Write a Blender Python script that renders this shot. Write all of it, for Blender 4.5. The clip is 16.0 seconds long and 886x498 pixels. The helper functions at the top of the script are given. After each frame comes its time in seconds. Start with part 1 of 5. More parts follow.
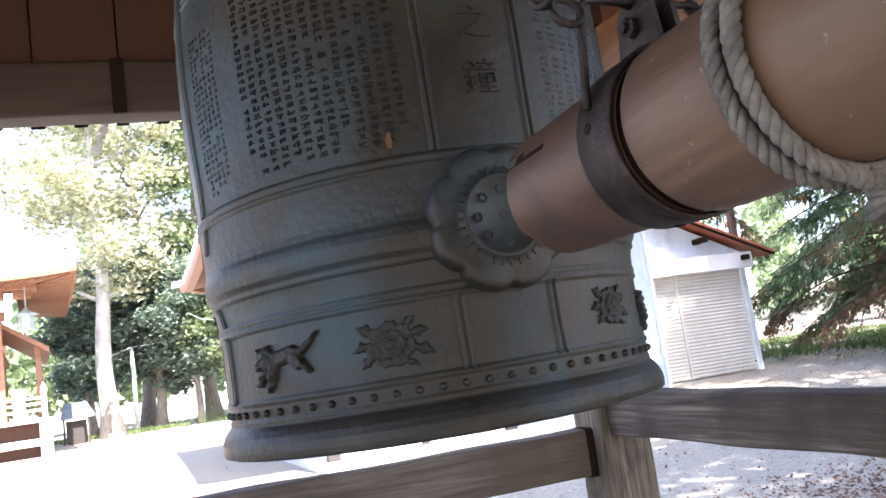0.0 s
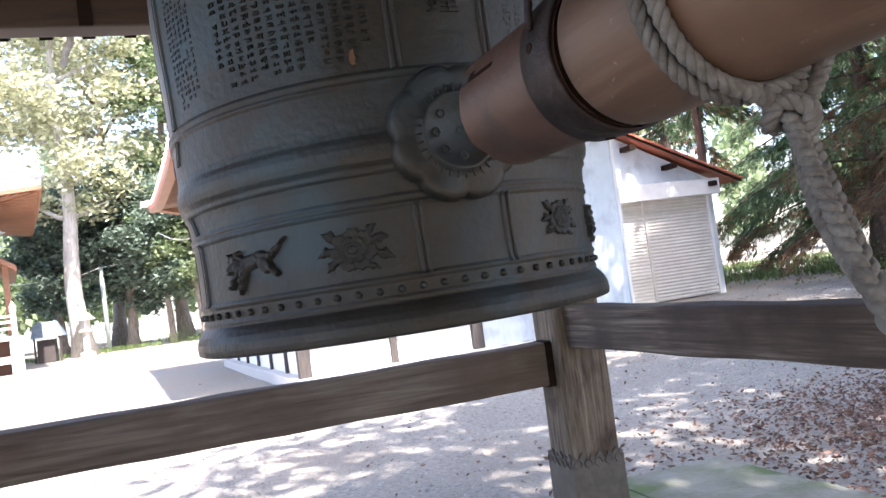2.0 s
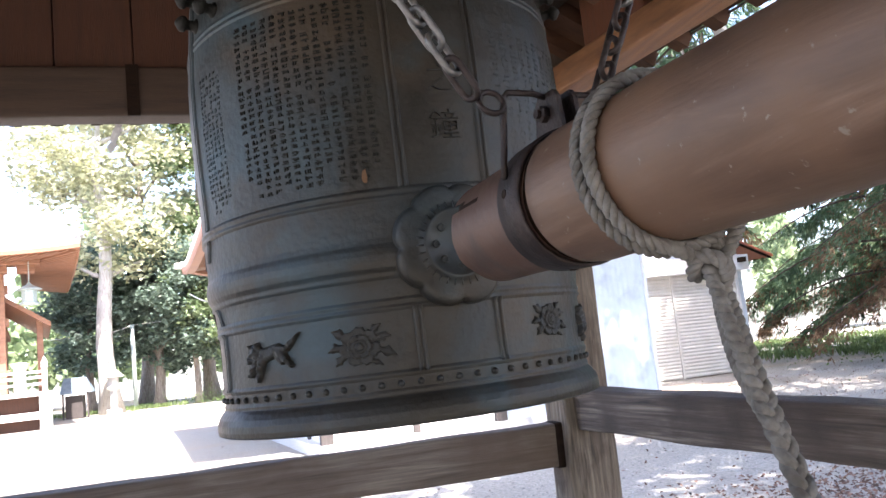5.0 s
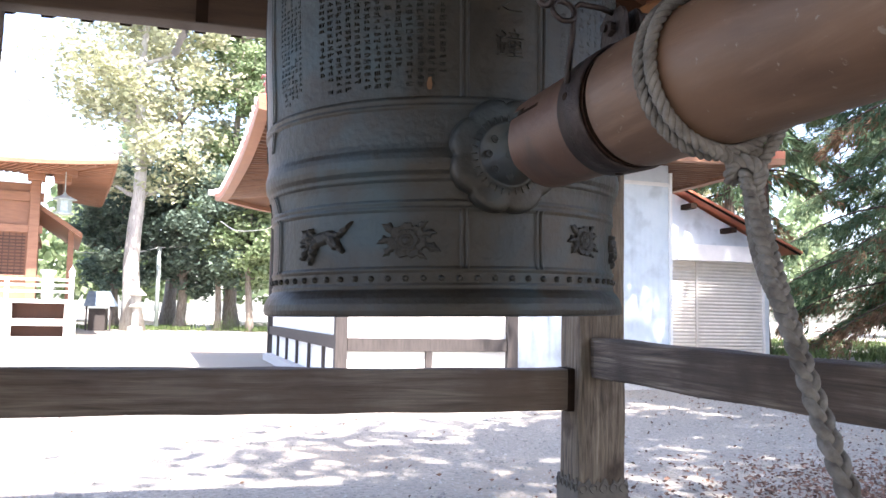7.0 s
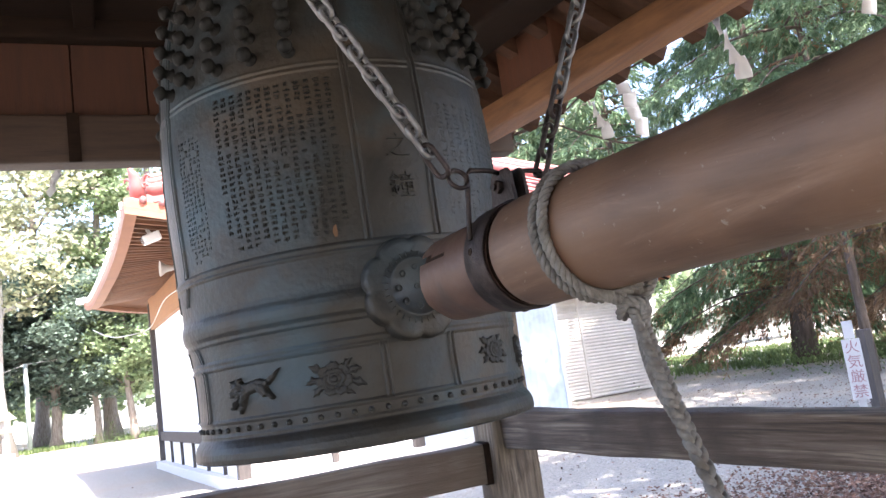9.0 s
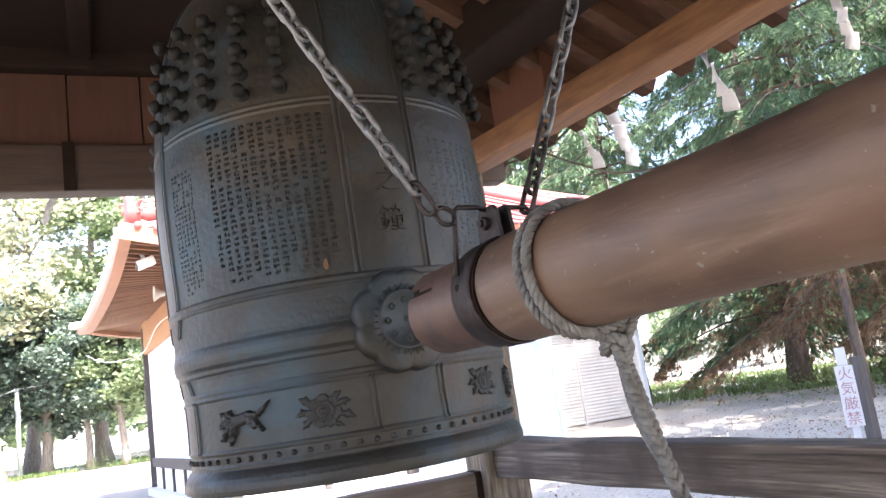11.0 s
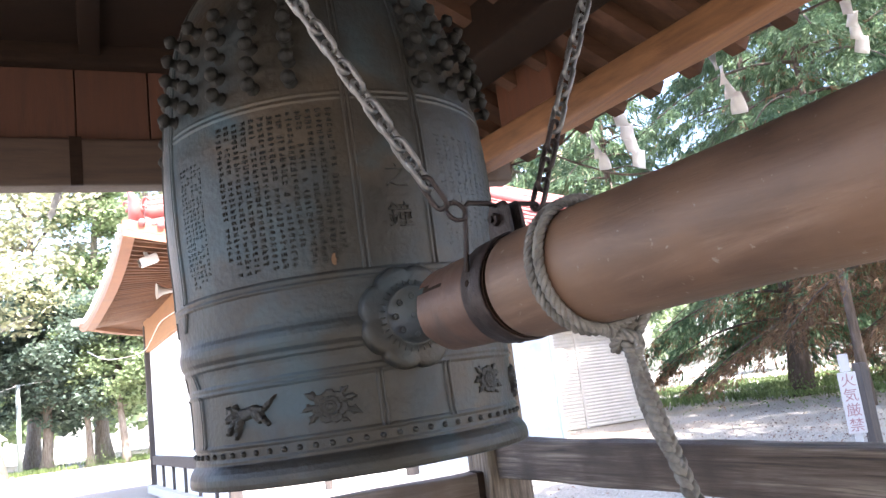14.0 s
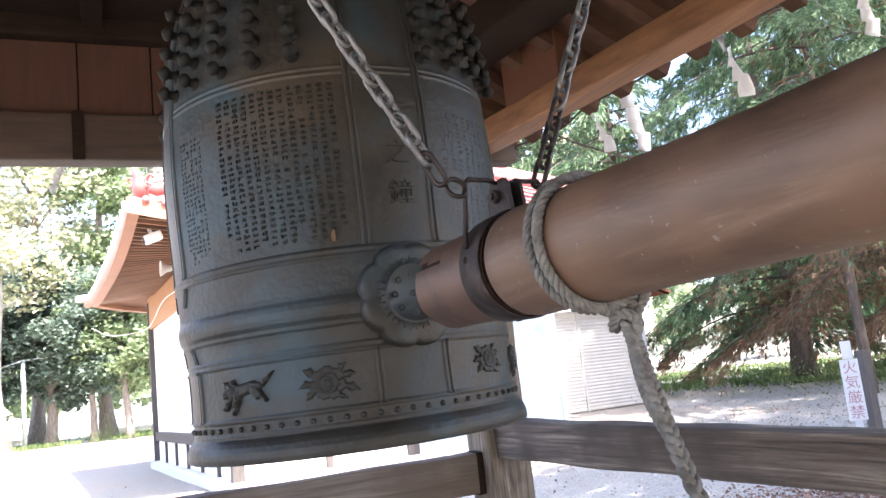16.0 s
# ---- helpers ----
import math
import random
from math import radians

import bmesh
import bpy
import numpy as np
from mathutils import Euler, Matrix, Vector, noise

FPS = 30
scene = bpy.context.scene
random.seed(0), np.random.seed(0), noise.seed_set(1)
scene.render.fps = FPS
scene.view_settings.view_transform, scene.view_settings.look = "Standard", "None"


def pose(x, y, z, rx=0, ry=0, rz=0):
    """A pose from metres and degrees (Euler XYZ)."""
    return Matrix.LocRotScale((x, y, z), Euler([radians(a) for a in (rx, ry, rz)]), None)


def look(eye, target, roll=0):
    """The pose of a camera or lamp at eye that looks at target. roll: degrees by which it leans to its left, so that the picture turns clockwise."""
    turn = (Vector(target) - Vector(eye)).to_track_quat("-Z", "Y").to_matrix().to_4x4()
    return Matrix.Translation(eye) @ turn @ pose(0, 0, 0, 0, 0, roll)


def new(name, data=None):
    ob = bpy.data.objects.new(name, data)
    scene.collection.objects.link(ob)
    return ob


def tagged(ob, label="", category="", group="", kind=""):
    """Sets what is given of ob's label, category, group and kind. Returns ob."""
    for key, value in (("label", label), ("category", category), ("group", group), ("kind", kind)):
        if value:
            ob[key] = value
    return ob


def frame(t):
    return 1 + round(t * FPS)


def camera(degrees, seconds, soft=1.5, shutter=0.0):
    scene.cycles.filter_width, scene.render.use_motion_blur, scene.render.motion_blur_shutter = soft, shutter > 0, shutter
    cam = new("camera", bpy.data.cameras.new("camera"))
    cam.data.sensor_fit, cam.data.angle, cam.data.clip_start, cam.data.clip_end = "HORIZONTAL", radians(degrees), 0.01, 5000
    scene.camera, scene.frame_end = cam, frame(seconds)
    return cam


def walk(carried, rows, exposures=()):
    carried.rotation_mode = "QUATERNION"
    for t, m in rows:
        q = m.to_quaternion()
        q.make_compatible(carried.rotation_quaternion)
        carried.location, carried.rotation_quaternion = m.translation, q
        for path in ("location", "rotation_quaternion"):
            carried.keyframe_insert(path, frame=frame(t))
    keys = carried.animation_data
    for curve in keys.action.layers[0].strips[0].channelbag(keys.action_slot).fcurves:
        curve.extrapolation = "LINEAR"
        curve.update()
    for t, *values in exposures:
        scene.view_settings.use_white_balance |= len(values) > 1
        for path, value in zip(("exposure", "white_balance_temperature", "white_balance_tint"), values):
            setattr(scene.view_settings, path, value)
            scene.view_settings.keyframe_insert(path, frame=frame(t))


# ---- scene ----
cam = camera(58.3, 16.0)
PATH = [
    (0, (-0.422, -1.461, 1.304), (0.155, 0.432, 1.592), -8.2),
    (0.5, (-0.431, -1.598, 1.283), (0.19, 0.29, 1.509), -8.1),
    (1, (-0.426, -1.605, 1.282), (0.08, 0.322, 1.46), -8.1),
    (1.5, (-0.428, -1.507, 1.261), (0.109, 0.414, 1.406), -8.0),
    (2, (-0.43, -1.545, 1.273), (0.194, 0.353, 1.362), -7.7),
    (2.5, (-0.419, -1.604, 1.301), (0.226, 0.283, 1.446), -6.9),
    (3, (-0.408, -1.584, 1.308), (0.248, 0.292, 1.528), -7.0),
    (3.5, (-0.415, -1.602, 1.312), (0.203, 0.284, 1.56), -7.0),
    (4, (-0.417, -1.627, 1.32), (0.175, 0.266, 1.575), -6.8),
    (6.5, (-0.447, -1.783, 1.263), (0.043, 0.138, 1.532), -2.2),
    (7, (-0.484, -1.778, 1.208), (0.02, 0.151, 1.374), 1.1),
    (7.5, (-0.545, -1.822, 1.25), (0.307, -0.015, 1.344), -1.8),
    (8, (-0.551, -1.918, 1.292), (0.397, -0.164, 1.446), -5.6),
    (8.5, (-0.559, -1.892, 1.323), (0.264, -0.084, 1.556), -7.8),
    (9, (-0.584, -1.897, 1.33), (0.206, -0.084, 1.63), -8.1),
    (9.5, (-0.588, -1.919, 1.337), (0.221, -0.12, 1.669), -8.2),
    (10, (-0.579, -1.926, 1.343), (0.232, -0.131, 1.69), -8.2),
    (12.5, (-0.585, -1.917, 1.338), (0.209, -0.117, 1.701), -8.0),
    (13, (-0.587, -1.914, 1.336), (0.202, -0.112, 1.699), -8.2),
    (13.5, (-0.588, -1.912, 1.336), (0.206, -0.113, 1.699), -7.8),
    (14, (-0.591, -1.915, 1.334), (0.209, -0.118, 1.698), -7.3),
    (14.5, (-0.593, -1.909, 1.33), (0.202, -0.108, 1.689), -7.0),
    (15, (-0.594, -1.901, 1.327), (0.197, -0.097, 1.672), -6.7),
    (15.5, (-0.582, -1.902, 1.325), (0.21, -0.096, 1.657), -6.5),
    (16, (-0.579, -1.906, 1.327), (0.209, -0.096, 1.648), -6.4),
]
EXPOSE = [(t, stops + 0.17, 6450, 19) for t, stops in ((0.0, 2.68), (0.5, 2.68), (1.0, 2.55), (1.5, 2.3), (2.0, 2.25), (2.5, 2.35), (3.0, 2.5), (3.5, 2.64), (4.0, 2.62), (6.5, 2.5), (7.0, 2.35), (7.5, 2.1), (8.0, 2.27), (8.5, 2.55), (9.0, 2.72), (10.0, 3.0), (16.0, 2.98))]
walk(cam, [(t, look(eye, target, roll)) for t, eye, target, roll in PATH], EXPOSE)

# ---- world, sun ----
GZ = 0.15
world = bpy.data.worlds.new("sky")
scene.world = world
world.use_nodes = True
wn = world.node_tree.nodes
sky = wn.new("ShaderNodeTexSky")
sky.sky_type, sky.sun_disc = "NISHITA", False
sky.sun_elevation, sky.sun_rotation = radians(59), radians(167)
sky.dust_density, sky.air_density = 2.0, 1.0
wn["Background"].inputs[1].default_value = 0.14
world.node_tree.links.new(sky.outputs[0], wn["Background"].inputs[0])
TO_SUN = Vector((0.5, -2.1, 3.6)).normalized()
sun = new("sun", bpy.data.lights.new("sun", "SUN"))
sun.data.energy, sun.data.angle, sun.data.color = 4.2, radians(0.6), (1.0, 0.95, 0.87)
sun.matrix_world = look(TO_SUN * 50, (0, 0, 0))


# ---- materials ----
def material(name, colors, scale=6.0, detail=8.0, rough=0.7, metal=0.0, bump=0.2, bump_scale=60.0, stretch=(1, 1, 1),
             second=None, second_scale=1.2, second_at=(0.52, 0.66), island=0.0, obj_random=0.0, spec=0.5, distort=0.0, bump_dist=0.01, third=None, third_scale=9.0, third_at=(0.56, 0.66)):
    """Noise over a colour ramp, a second colour in patches, fine relief, and variation piece by piece."""
    m = bpy.data.materials.new(name)
    m.use_nodes = True
    n, l = m.node_tree.nodes, m.node_tree.links
    b = n["Principled BSDF"]
    tc, mp = n.new("ShaderNodeTexCoord"), n.new("ShaderNodeMapping")
    mp.inputs["Scale"].default_value = stretch
    l.new(tc.outputs["Object"], mp.inputs[0])
    t = n.new("ShaderNodeTexNoise")
    t.inputs["Scale"].default_value, t.inputs["Detail"].default_value, t.inputs["Distortion"].default_value = scale, detail, distort
    t.inputs["Roughness"].default_value = 0.62
    l.new(mp.outputs[0], t.inputs[0])
    r = n.new("ShaderNodeValToRGB")
    while len(r.color_ramp.elements) < len(colors):
        r.color_ramp.elements.new(0.5)
    for i, c in enumerate(colors):
        r.color_ramp.elements[i].position = 0.3 + 0.4 * i / max(1, len(colors) - 1)
        r.color_ramp.elements[i].color = (*c, 1)
    l.new(t.outputs[0], r.inputs[0])
    col = r.outputs[0]
    for tint, tint_scale, tint_at in ((second, second_scale, second_at), (third, third_scale, third_at)):
        if not tint:
            continue
        t2, r2, mx = n.new("ShaderNodeTexNoise"), n.new("ShaderNodeValToRGB"), n.new("ShaderNodeMixRGB")
        t2.inputs["Scale"].default_value, t2.inputs["Detail"].default_value = tint_scale, 8
        l.new(tc.outputs["Object"], t2.inputs[0])
        r2.color_ramp.elements[0].position, r2.color_ramp.elements[1].position = tint_at
        l.new(t2.outputs[0], r2.inputs[0])
        l.new(r2.outputs[0], mx.inputs[0])
        l.new(col, mx.inputs[1])
        mx.inputs[2].default_value = (*tint, 1)
        col = mx.outputs[0]
    for on, amount in ((("ShaderNodeNewGeometry", "Random Per Island"), island), (("ShaderNodeObjectInfo", "Random"), obj_random)):
        if amount:
            g, mr, hs = n.new(on[0]), n.new("ShaderNodeMapRange"), n.new("ShaderNodeHueSaturation")
            mr.inputs[3].default_value, mr.inputs[4].default_value = 1 - amount, 1 + amount
            l.new(g.outputs[on[1]], mr.inputs[0])
            l.new(mr.outputs[0], hs.inputs["Value"])
            l.new(col, hs.inputs["Color"])
            col = hs.outputs[0]
    l.new(col, b.inputs["Base Color"])
    b.inputs["Metallic"].default_value = metal
    b.inputs["Specular IOR Level"].default_value = spec
    mr = n.new("ShaderNodeMapRange")
    mr.inputs[3].default_value, mr.inputs[4].default_value = max(0.02, rough - 0.12), min(1, rough + 0.12)
    l.new(t.outputs[0], mr.inputs[0])
    l.new(mr.outputs[0], b.inputs["Roughness"])
    if bump:
        t3, bp = n.new("ShaderNodeTexNoise"), n.new("ShaderNodeBump")
        t3.inputs["Scale"].default_value, t3.inputs["Detail"].default_value = bump_scale, 6
        l.new(mp.outputs[0], t3.inputs[0])
        l.new(t3.outputs[0], bp.inputs["Height"])
        bp.inputs["Strength"].default_value, bp.inputs["Distance"].default_value = bump, bump_dist
        l.new(bp.outputs[0], b.inputs["Normal"])
    return m


def leaf_material(name, colors, island=0.35):
    m = material(name, colors, 0.9, 4, 0.55, 0, 0, island=island, spec=0.3)
    n, l = m.node_tree.nodes, m.node_tree.links
    b = n["Principled BSDF"]
    tr, ad = n.new("ShaderNodeBsdfTranslucent"), n.new("ShaderNodeMixShader")
    src = b.inputs["Base Color"].links[0].from_socket
    l.new(src, tr.inputs[0])
    ad.inputs[0].default_value = 0.4
    l.new(b.outputs[0], ad.inputs[1])
    l.new(tr.outputs[0], ad.inputs[2])
    l.new(ad.outputs[0], n["Material Output"].inputs[0])
    return m


BRONZE = material("aged_bronze", [(0.0155, 0.0132, 0.0105), (0.028, 0.0252, 0.0205), (0.0265, 0.0308, 0.0325), (0.047, 0.057, 0.06)], 4.2, 14, 0.48, 0.35, 0.22, 70,
                  second=(0.05, 0.037, 0.0245), second_scale=2.6, second_at=(0.5, 0.62), third=(0.029, 0.0455, 0.053), third_scale=5.0, third_at=(0.53, 0.68), spec=0.38, distort=0.6)
RELIEF = material("worn_bronze_relief", [(0.0102, 0.0098, 0.0085), (0.0221, 0.0213, 0.0187), (0.0306, 0.0289, 0.0255)], 40, 6, 0.6, 0.2, 0.2, 150, spec=0.35)
BRONZE_DARK = material("dark_bronze_relief", [(0.0058, 0.0055, 0.0044), (0.0125, 0.0119, 0.0096)], 14, 6, 0.72, 0.15, 0.2, 120, spec=0.3)
RUST = material("orange_rust_spot", [(0.09, 0.045, 0.02), (0.16, 0.078, 0.032)], 60, 5, 0.8, 0, 0.2)
LOG_WOOD = material("smooth_brown_log", [(0.034, 0.019, 0.0125), (0.082, 0.047, 0.0305), (0.115, 0.068, 0.0445), (0.19, 0.122, 0.085)], 5, 14, 0.52, 0, 0.12, 26, (3.2, 0.55, 3.2),
                    second=(0.135, 0.077, 0.047), second_scale=3.6, second_at=(0.48, 0.6), third=(0.2, 0.165, 0.135), third_scale=85.0, third_at=(0.67, 0.72), spec=0.36, distort=0.5)
COPPER = material("brown_copper_sheet", [(0.068, 0.037, 0.0265), (0.1, 0.056, 0.04), (0.125, 0.073, 0.053)], 7, 12, 0.5, 0.3, 0.2, 40, third=(0.065, 0.045, 0.037), third_scale=12)
IRON = material("rusty_iron", [(0.0165, 0.012, 0.0112), (0.0358, 0.0258, 0.0236), (0.0605, 0.048, 0.0453)], 40, 7, 0.55, 0.6, 0.25, 150)
CHAIN = material("galvanised_chain", [(0.1, 0.097, 0.094), (0.2, 0.195, 0.19)], 60, 6, 0.45, 0.8, 0.15, 200)
ROPE = material("grey_hemp_rope", [(0.085, 0.077, 0.068), (0.14, 0.13, 0.117), (0.19, 0.179, 0.164)], 60, 8, 0.9, 0, 0.3, 260, second=(0.078, 0.068, 0.058), second_scale=20)
OLD_WOOD = material("weathered_grey_wood", [(0.055, 0.039, 0.029), (0.105, 0.08, 0.06), (0.15, 0.119, 0.093), (0.21, 0.174, 0.14)], 4, 12, 0.75, 0, 0.4, 24, (0.6, 13, 13),
                    second=(0.08, 0.052, 0.036), second_scale=2.2, second_at=(0.45, 0.7), distort=0.5)
OLD_WOOD_Y = material("weathered_wood_side_rail", [(0.026, 0.017, 0.0125), (0.072, 0.05, 0.037), (0.135, 0.102, 0.079), (0.27, 0.222, 0.18)], 4.2, 13, 0.75, 0, 0.6, 22, (16, 0.5, 16),
                      second=(0.045, 0.029, 0.021), second_scale=2.2, second_at=(0.46, 0.66), distort=0.6)
POST_WOOD = material("cracked_post_wood", [(0.03, 0.021, 0.015), (0.11, 0.082, 0.058), (0.17, 0.132, 0.096), (0.27, 0.22, 0.17)], 4, 12, 0.8, 0, 0.8, 26, (14, 14, 0.9),
                     second=(0.05, 0.031, 0.02), second_scale=4.5, second_at=(0.5, 0.66), distort=0.7)
# Dark timber taken near black: the dim roof space is in its colour too.
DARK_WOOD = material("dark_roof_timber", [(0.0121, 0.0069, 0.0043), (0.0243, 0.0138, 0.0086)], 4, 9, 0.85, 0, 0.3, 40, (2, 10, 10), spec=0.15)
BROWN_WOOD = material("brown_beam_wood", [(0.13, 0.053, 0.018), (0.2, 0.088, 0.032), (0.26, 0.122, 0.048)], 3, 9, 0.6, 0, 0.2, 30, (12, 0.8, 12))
# Dimmed copy of the beam brown: the back beam's shade is in the colour.
BROWN_WOOD_X = material("dimmed_brown_back_beam_wood", [(0.0332, 0.0197, 0.012), (0.0554, 0.033, 0.0209), (0.072, 0.0442, 0.0289)], 3, 9, 0.7, 0, 0.2, 30, (0.8, 12, 12))
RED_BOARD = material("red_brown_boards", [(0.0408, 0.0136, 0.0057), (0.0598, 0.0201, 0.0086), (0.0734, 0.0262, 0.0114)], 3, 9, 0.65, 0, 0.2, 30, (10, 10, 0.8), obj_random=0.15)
# Brighter copy of the red boards; the side's stronger light is in it.
RED_SIDE = material("lit_red_side_board", [(0.085, 0.028, 0.011), (0.125, 0.043, 0.018)], 3, 9, 0.6, 0, 0.2, 30, (10, 10, 0.8))
ROOF_BOARD = material("roof_underside_boards", [(0.055, 0.0255, 0.0135), (0.095, 0.046, 0.026)], 3, 8, 0.8, 0, 0.2, 30, (1, 10, 10), obj_random=0.25, spec=0.25)
PLASTER = material("white_plaster", [(0.72, 0.72, 0.7), (0.82, 0.82, 0.8)], 3, 6, 0.9, 0, 0.1, 60)
SHEET = material("pale_blue_sheet_wall", [(0.5, 0.57, 0.63), (0.6, 0.66, 0.71)], 3, 6, 0.6, 0, 0.08, 20, second=(0.42, 0.47, 0.52), second_scale=2.5)
SHUTTER = material("cream_roller_shutter", [(0.55, 0.53, 0.49), (0.66, 0.64, 0.6)], 3, 6, 0.55, 0, 0.05, 20)
WHITE_METAL = material("white_painted_metal", [(0.66, 0.67, 0.68), (0.78, 0.78, 0.78)], 3, 6, 0.5, 0, 0.05)
WHITE_TRIM = material("white_painted_timber", [(0.72, 0.7, 0.67), (0.82, 0.8, 0.77)], 5, 6, 0.8, 0, 0.1)
DARK_POST = material("dark_stained_timber", [(0.035, 0.03, 0.028), (0.075, 0.063, 0.058)], 4, 8, 0.75, 0, 0.3, 30, (8, 8, 1))
# Darker brown for the soffits, with the shade under the eaves put in.
SHADED_SOFFIT = material("shaded_brown_soffit", [(0.13, 0.062, 0.034), (0.2, 0.1, 0.055)], 2, 8, 0.7, 0, 0.15, 20, (1, 1, 6), obj_random=0.2)
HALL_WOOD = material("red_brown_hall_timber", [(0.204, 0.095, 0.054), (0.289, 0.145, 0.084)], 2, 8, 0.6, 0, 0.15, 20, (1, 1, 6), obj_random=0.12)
ORANGE_WOOD = material("orange_cypress_wood", [(0.306, 0.15, 0.066), (0.414, 0.22, 0.108)], 2, 8, 0.6, 0, 0.15, 20, (1, 1, 6), obj_random=0.12)
VERMILION = material("red_painted_metal_roof", [(0.2592, 0.09, 0.081), (0.3456, 0.138, 0.126)], 2, 6, 0.4, 0, 0.05, 15, second=(0.3, 0.095, 0.085), second_scale=1.4)
FASCIA_RED = material("orange_red_fascia", [(0.4, 0.12, 0.065), (0.5, 0.17, 0.1)], 3, 6, 0.5, 0, 0.05)
COPPER_ROOF = material("pale_metal_roof", [(0.341, 0.3472, 0.3534), (0.4216, 0.4278, 0.434)], 1.5, 6, 0.45, 0.0, 0.05)
BLUE_ROOF = material("blue_grey_small_roof", [(0.1, 0.14, 0.18), (0.16, 0.21, 0.26)], 3, 6, 0.5)
LANTERN_METAL = material("green_bronze_lantern", [(0.3, 0.36, 0.34), (0.45, 0.52, 0.5)], 12, 5, 0.5, 0.3)
STONE = material("mossy_stone", [(0.13, 0.15, 0.09), (0.22, 0.22, 0.17), (0.3, 0.3, 0.26)], 5, 9, 0.9, 0, 0.4, 50, second=(0.1, 0.14, 0.05), second_scale=3)
GRANITE = material("grey_granite", [(0.42, 0.41, 0.39), (0.58, 0.57, 0.55)], 40, 6, 0.85, 0, 0.2, 120)
SHOE = material("blackened_copper_shoe", [(0.07, 0.065, 0.06), (0.14, 0.12, 0.1)], 20, 6, 0.55, 0.4, 0.2)
PAPER = material("white_paper", [(0.78, 0.78, 0.78), (0.84, 0.84, 0.84)], 20, 3, 0.9, 0, 0.05)
# White paint taken down to grey; the shade over the sign is in it.
SIGN_WHITE_SHADED = material("shaded_white_sign_board", [(0.444, 0.438, 0.438), (0.48, 0.48, 0.48)], 12, 4, 0.7, 0, 0.05)
SIGN_RED = material("faded_red_lettering", [(0.25, 0.13, 0.14), (0.33, 0.19, 0.2)], 30, 4, 0.8, 0, 0)
GRAVEL_STONE = material("grey_gravel_stones", [(0.2, 0.192, 0.175), (0.38, 0.365, 0.335)], 30, 3, 0.9, 0, 0.1, island=0.35)
LEAF_LITTER = material("brown_fallen_leaves", [(0.1, 0.054, 0.038), (0.22, 0.13, 0.092)], 20, 3, 0.8, 0, 0.1, island=0.5)
BARK = material("grey_brown_bark", [(0.11, 0.09, 0.075), (0.21, 0.18, 0.15), (0.3, 0.27, 0.23)], 3, 9, 0.9, 0, 0.8, 12, (6, 6, 1))
BARK_CEDAR = material("dark_cedar_bark", [(0.045, 0.033, 0.026), (0.09, 0.068, 0.054), (0.15, 0.12, 0.1)], 3, 9, 0.9, 0, 0.8, 12, (6, 6, 1))
BARK_PALE = material("pale_bark", [(0.26, 0.24, 0.21), (0.42, 0.4, 0.37), (0.5, 0.48, 0.45)], 3, 9, 0.9, 0, 0.6, 12, (5, 5, 1))
# These three greens are paled and greyed: glare and haze are in the colour.
LEAF_BRIGHT = leaf_material("hazed_yellow_green_leaves", [(0.27, 0.29, 0.17), (0.44, 0.45, 0.29), (0.6, 0.59, 0.43)])
LEAF_DARK = leaf_material("hazed_dark_green_leaves", [(0.075, 0.115, 0.088), (0.15, 0.21, 0.16), (0.24, 0.3, 0.24)])
LEAF_MID = leaf_material("hazed_mid_green_leaves", [(0.12, 0.175, 0.085), (0.22, 0.29, 0.15), (0.35, 0.42, 0.25)])
LEAF_CEDAR = leaf_material("cedar_needles", [(0.05, 0.1, 0.054), (0.108, 0.178, 0.094), (0.185, 0.262, 0.146)])
LEAF_DEAD = leaf_material("dead_brown_needles", [(0.13, 0.08, 0.045), (0.27, 0.17, 0.1)])
GRASS = leaf_material("grass_blades", [(0.09, 0.14, 0.05), (0.19, 0.25, 0.1)])
LAMP_GREY = material("grey_painted_steel", [(0.45, 0.45, 0.43), (0.6, 0.6, 0.58)], 10, 4, 0.5, 0.2)
GLASS_DARK = material("dark_lens", [(0.1, 0.11, 0.12), (0.16, 0.17, 0.18)], 10, 3, 0.15, 0, 0)


def ground_material():
    """Grey gravel with sandy, leafy and grassy patches."""
    m = material("gravel_ground", [(0.2, 0.186, 0.16), (0.31, 0.29, 0.253), (0.4, 0.376, 0.33)], 26, 12, 0.95, 0, 0.8, 90,
                 second=(0.33, 0.28, 0.22), second_scale=0.35, second_at=(0.5, 0.68), bump_dist=0.02)
    return m


GROUND = ground_material()


# ---- mesh helpers ----
def mesh_of(bm, mat, smooth=False):
    me = bpy.data.meshes.new("mesh")
    bm.normal_update()
    if smooth:
        for f in bm.faces:
            f.smooth = True
    bm.to_mesh(me)
    bm.free()
    me.materials.append(mat)
    return me


def part(name, bm, mat, parent=None, label="", smooth=False):
    ob = new(name, mesh_of(bm, mat, smooth))
    ob.parent = parent
    return tagged(ob, label)


def thing(name, label, category, group="", kind="", at=None):
    ob = new(name)
    ob.empty_display_size = 0.1
    if at is not None:
        ob.matrix_world = at
    return tagged(ob, label, category, group, kind)


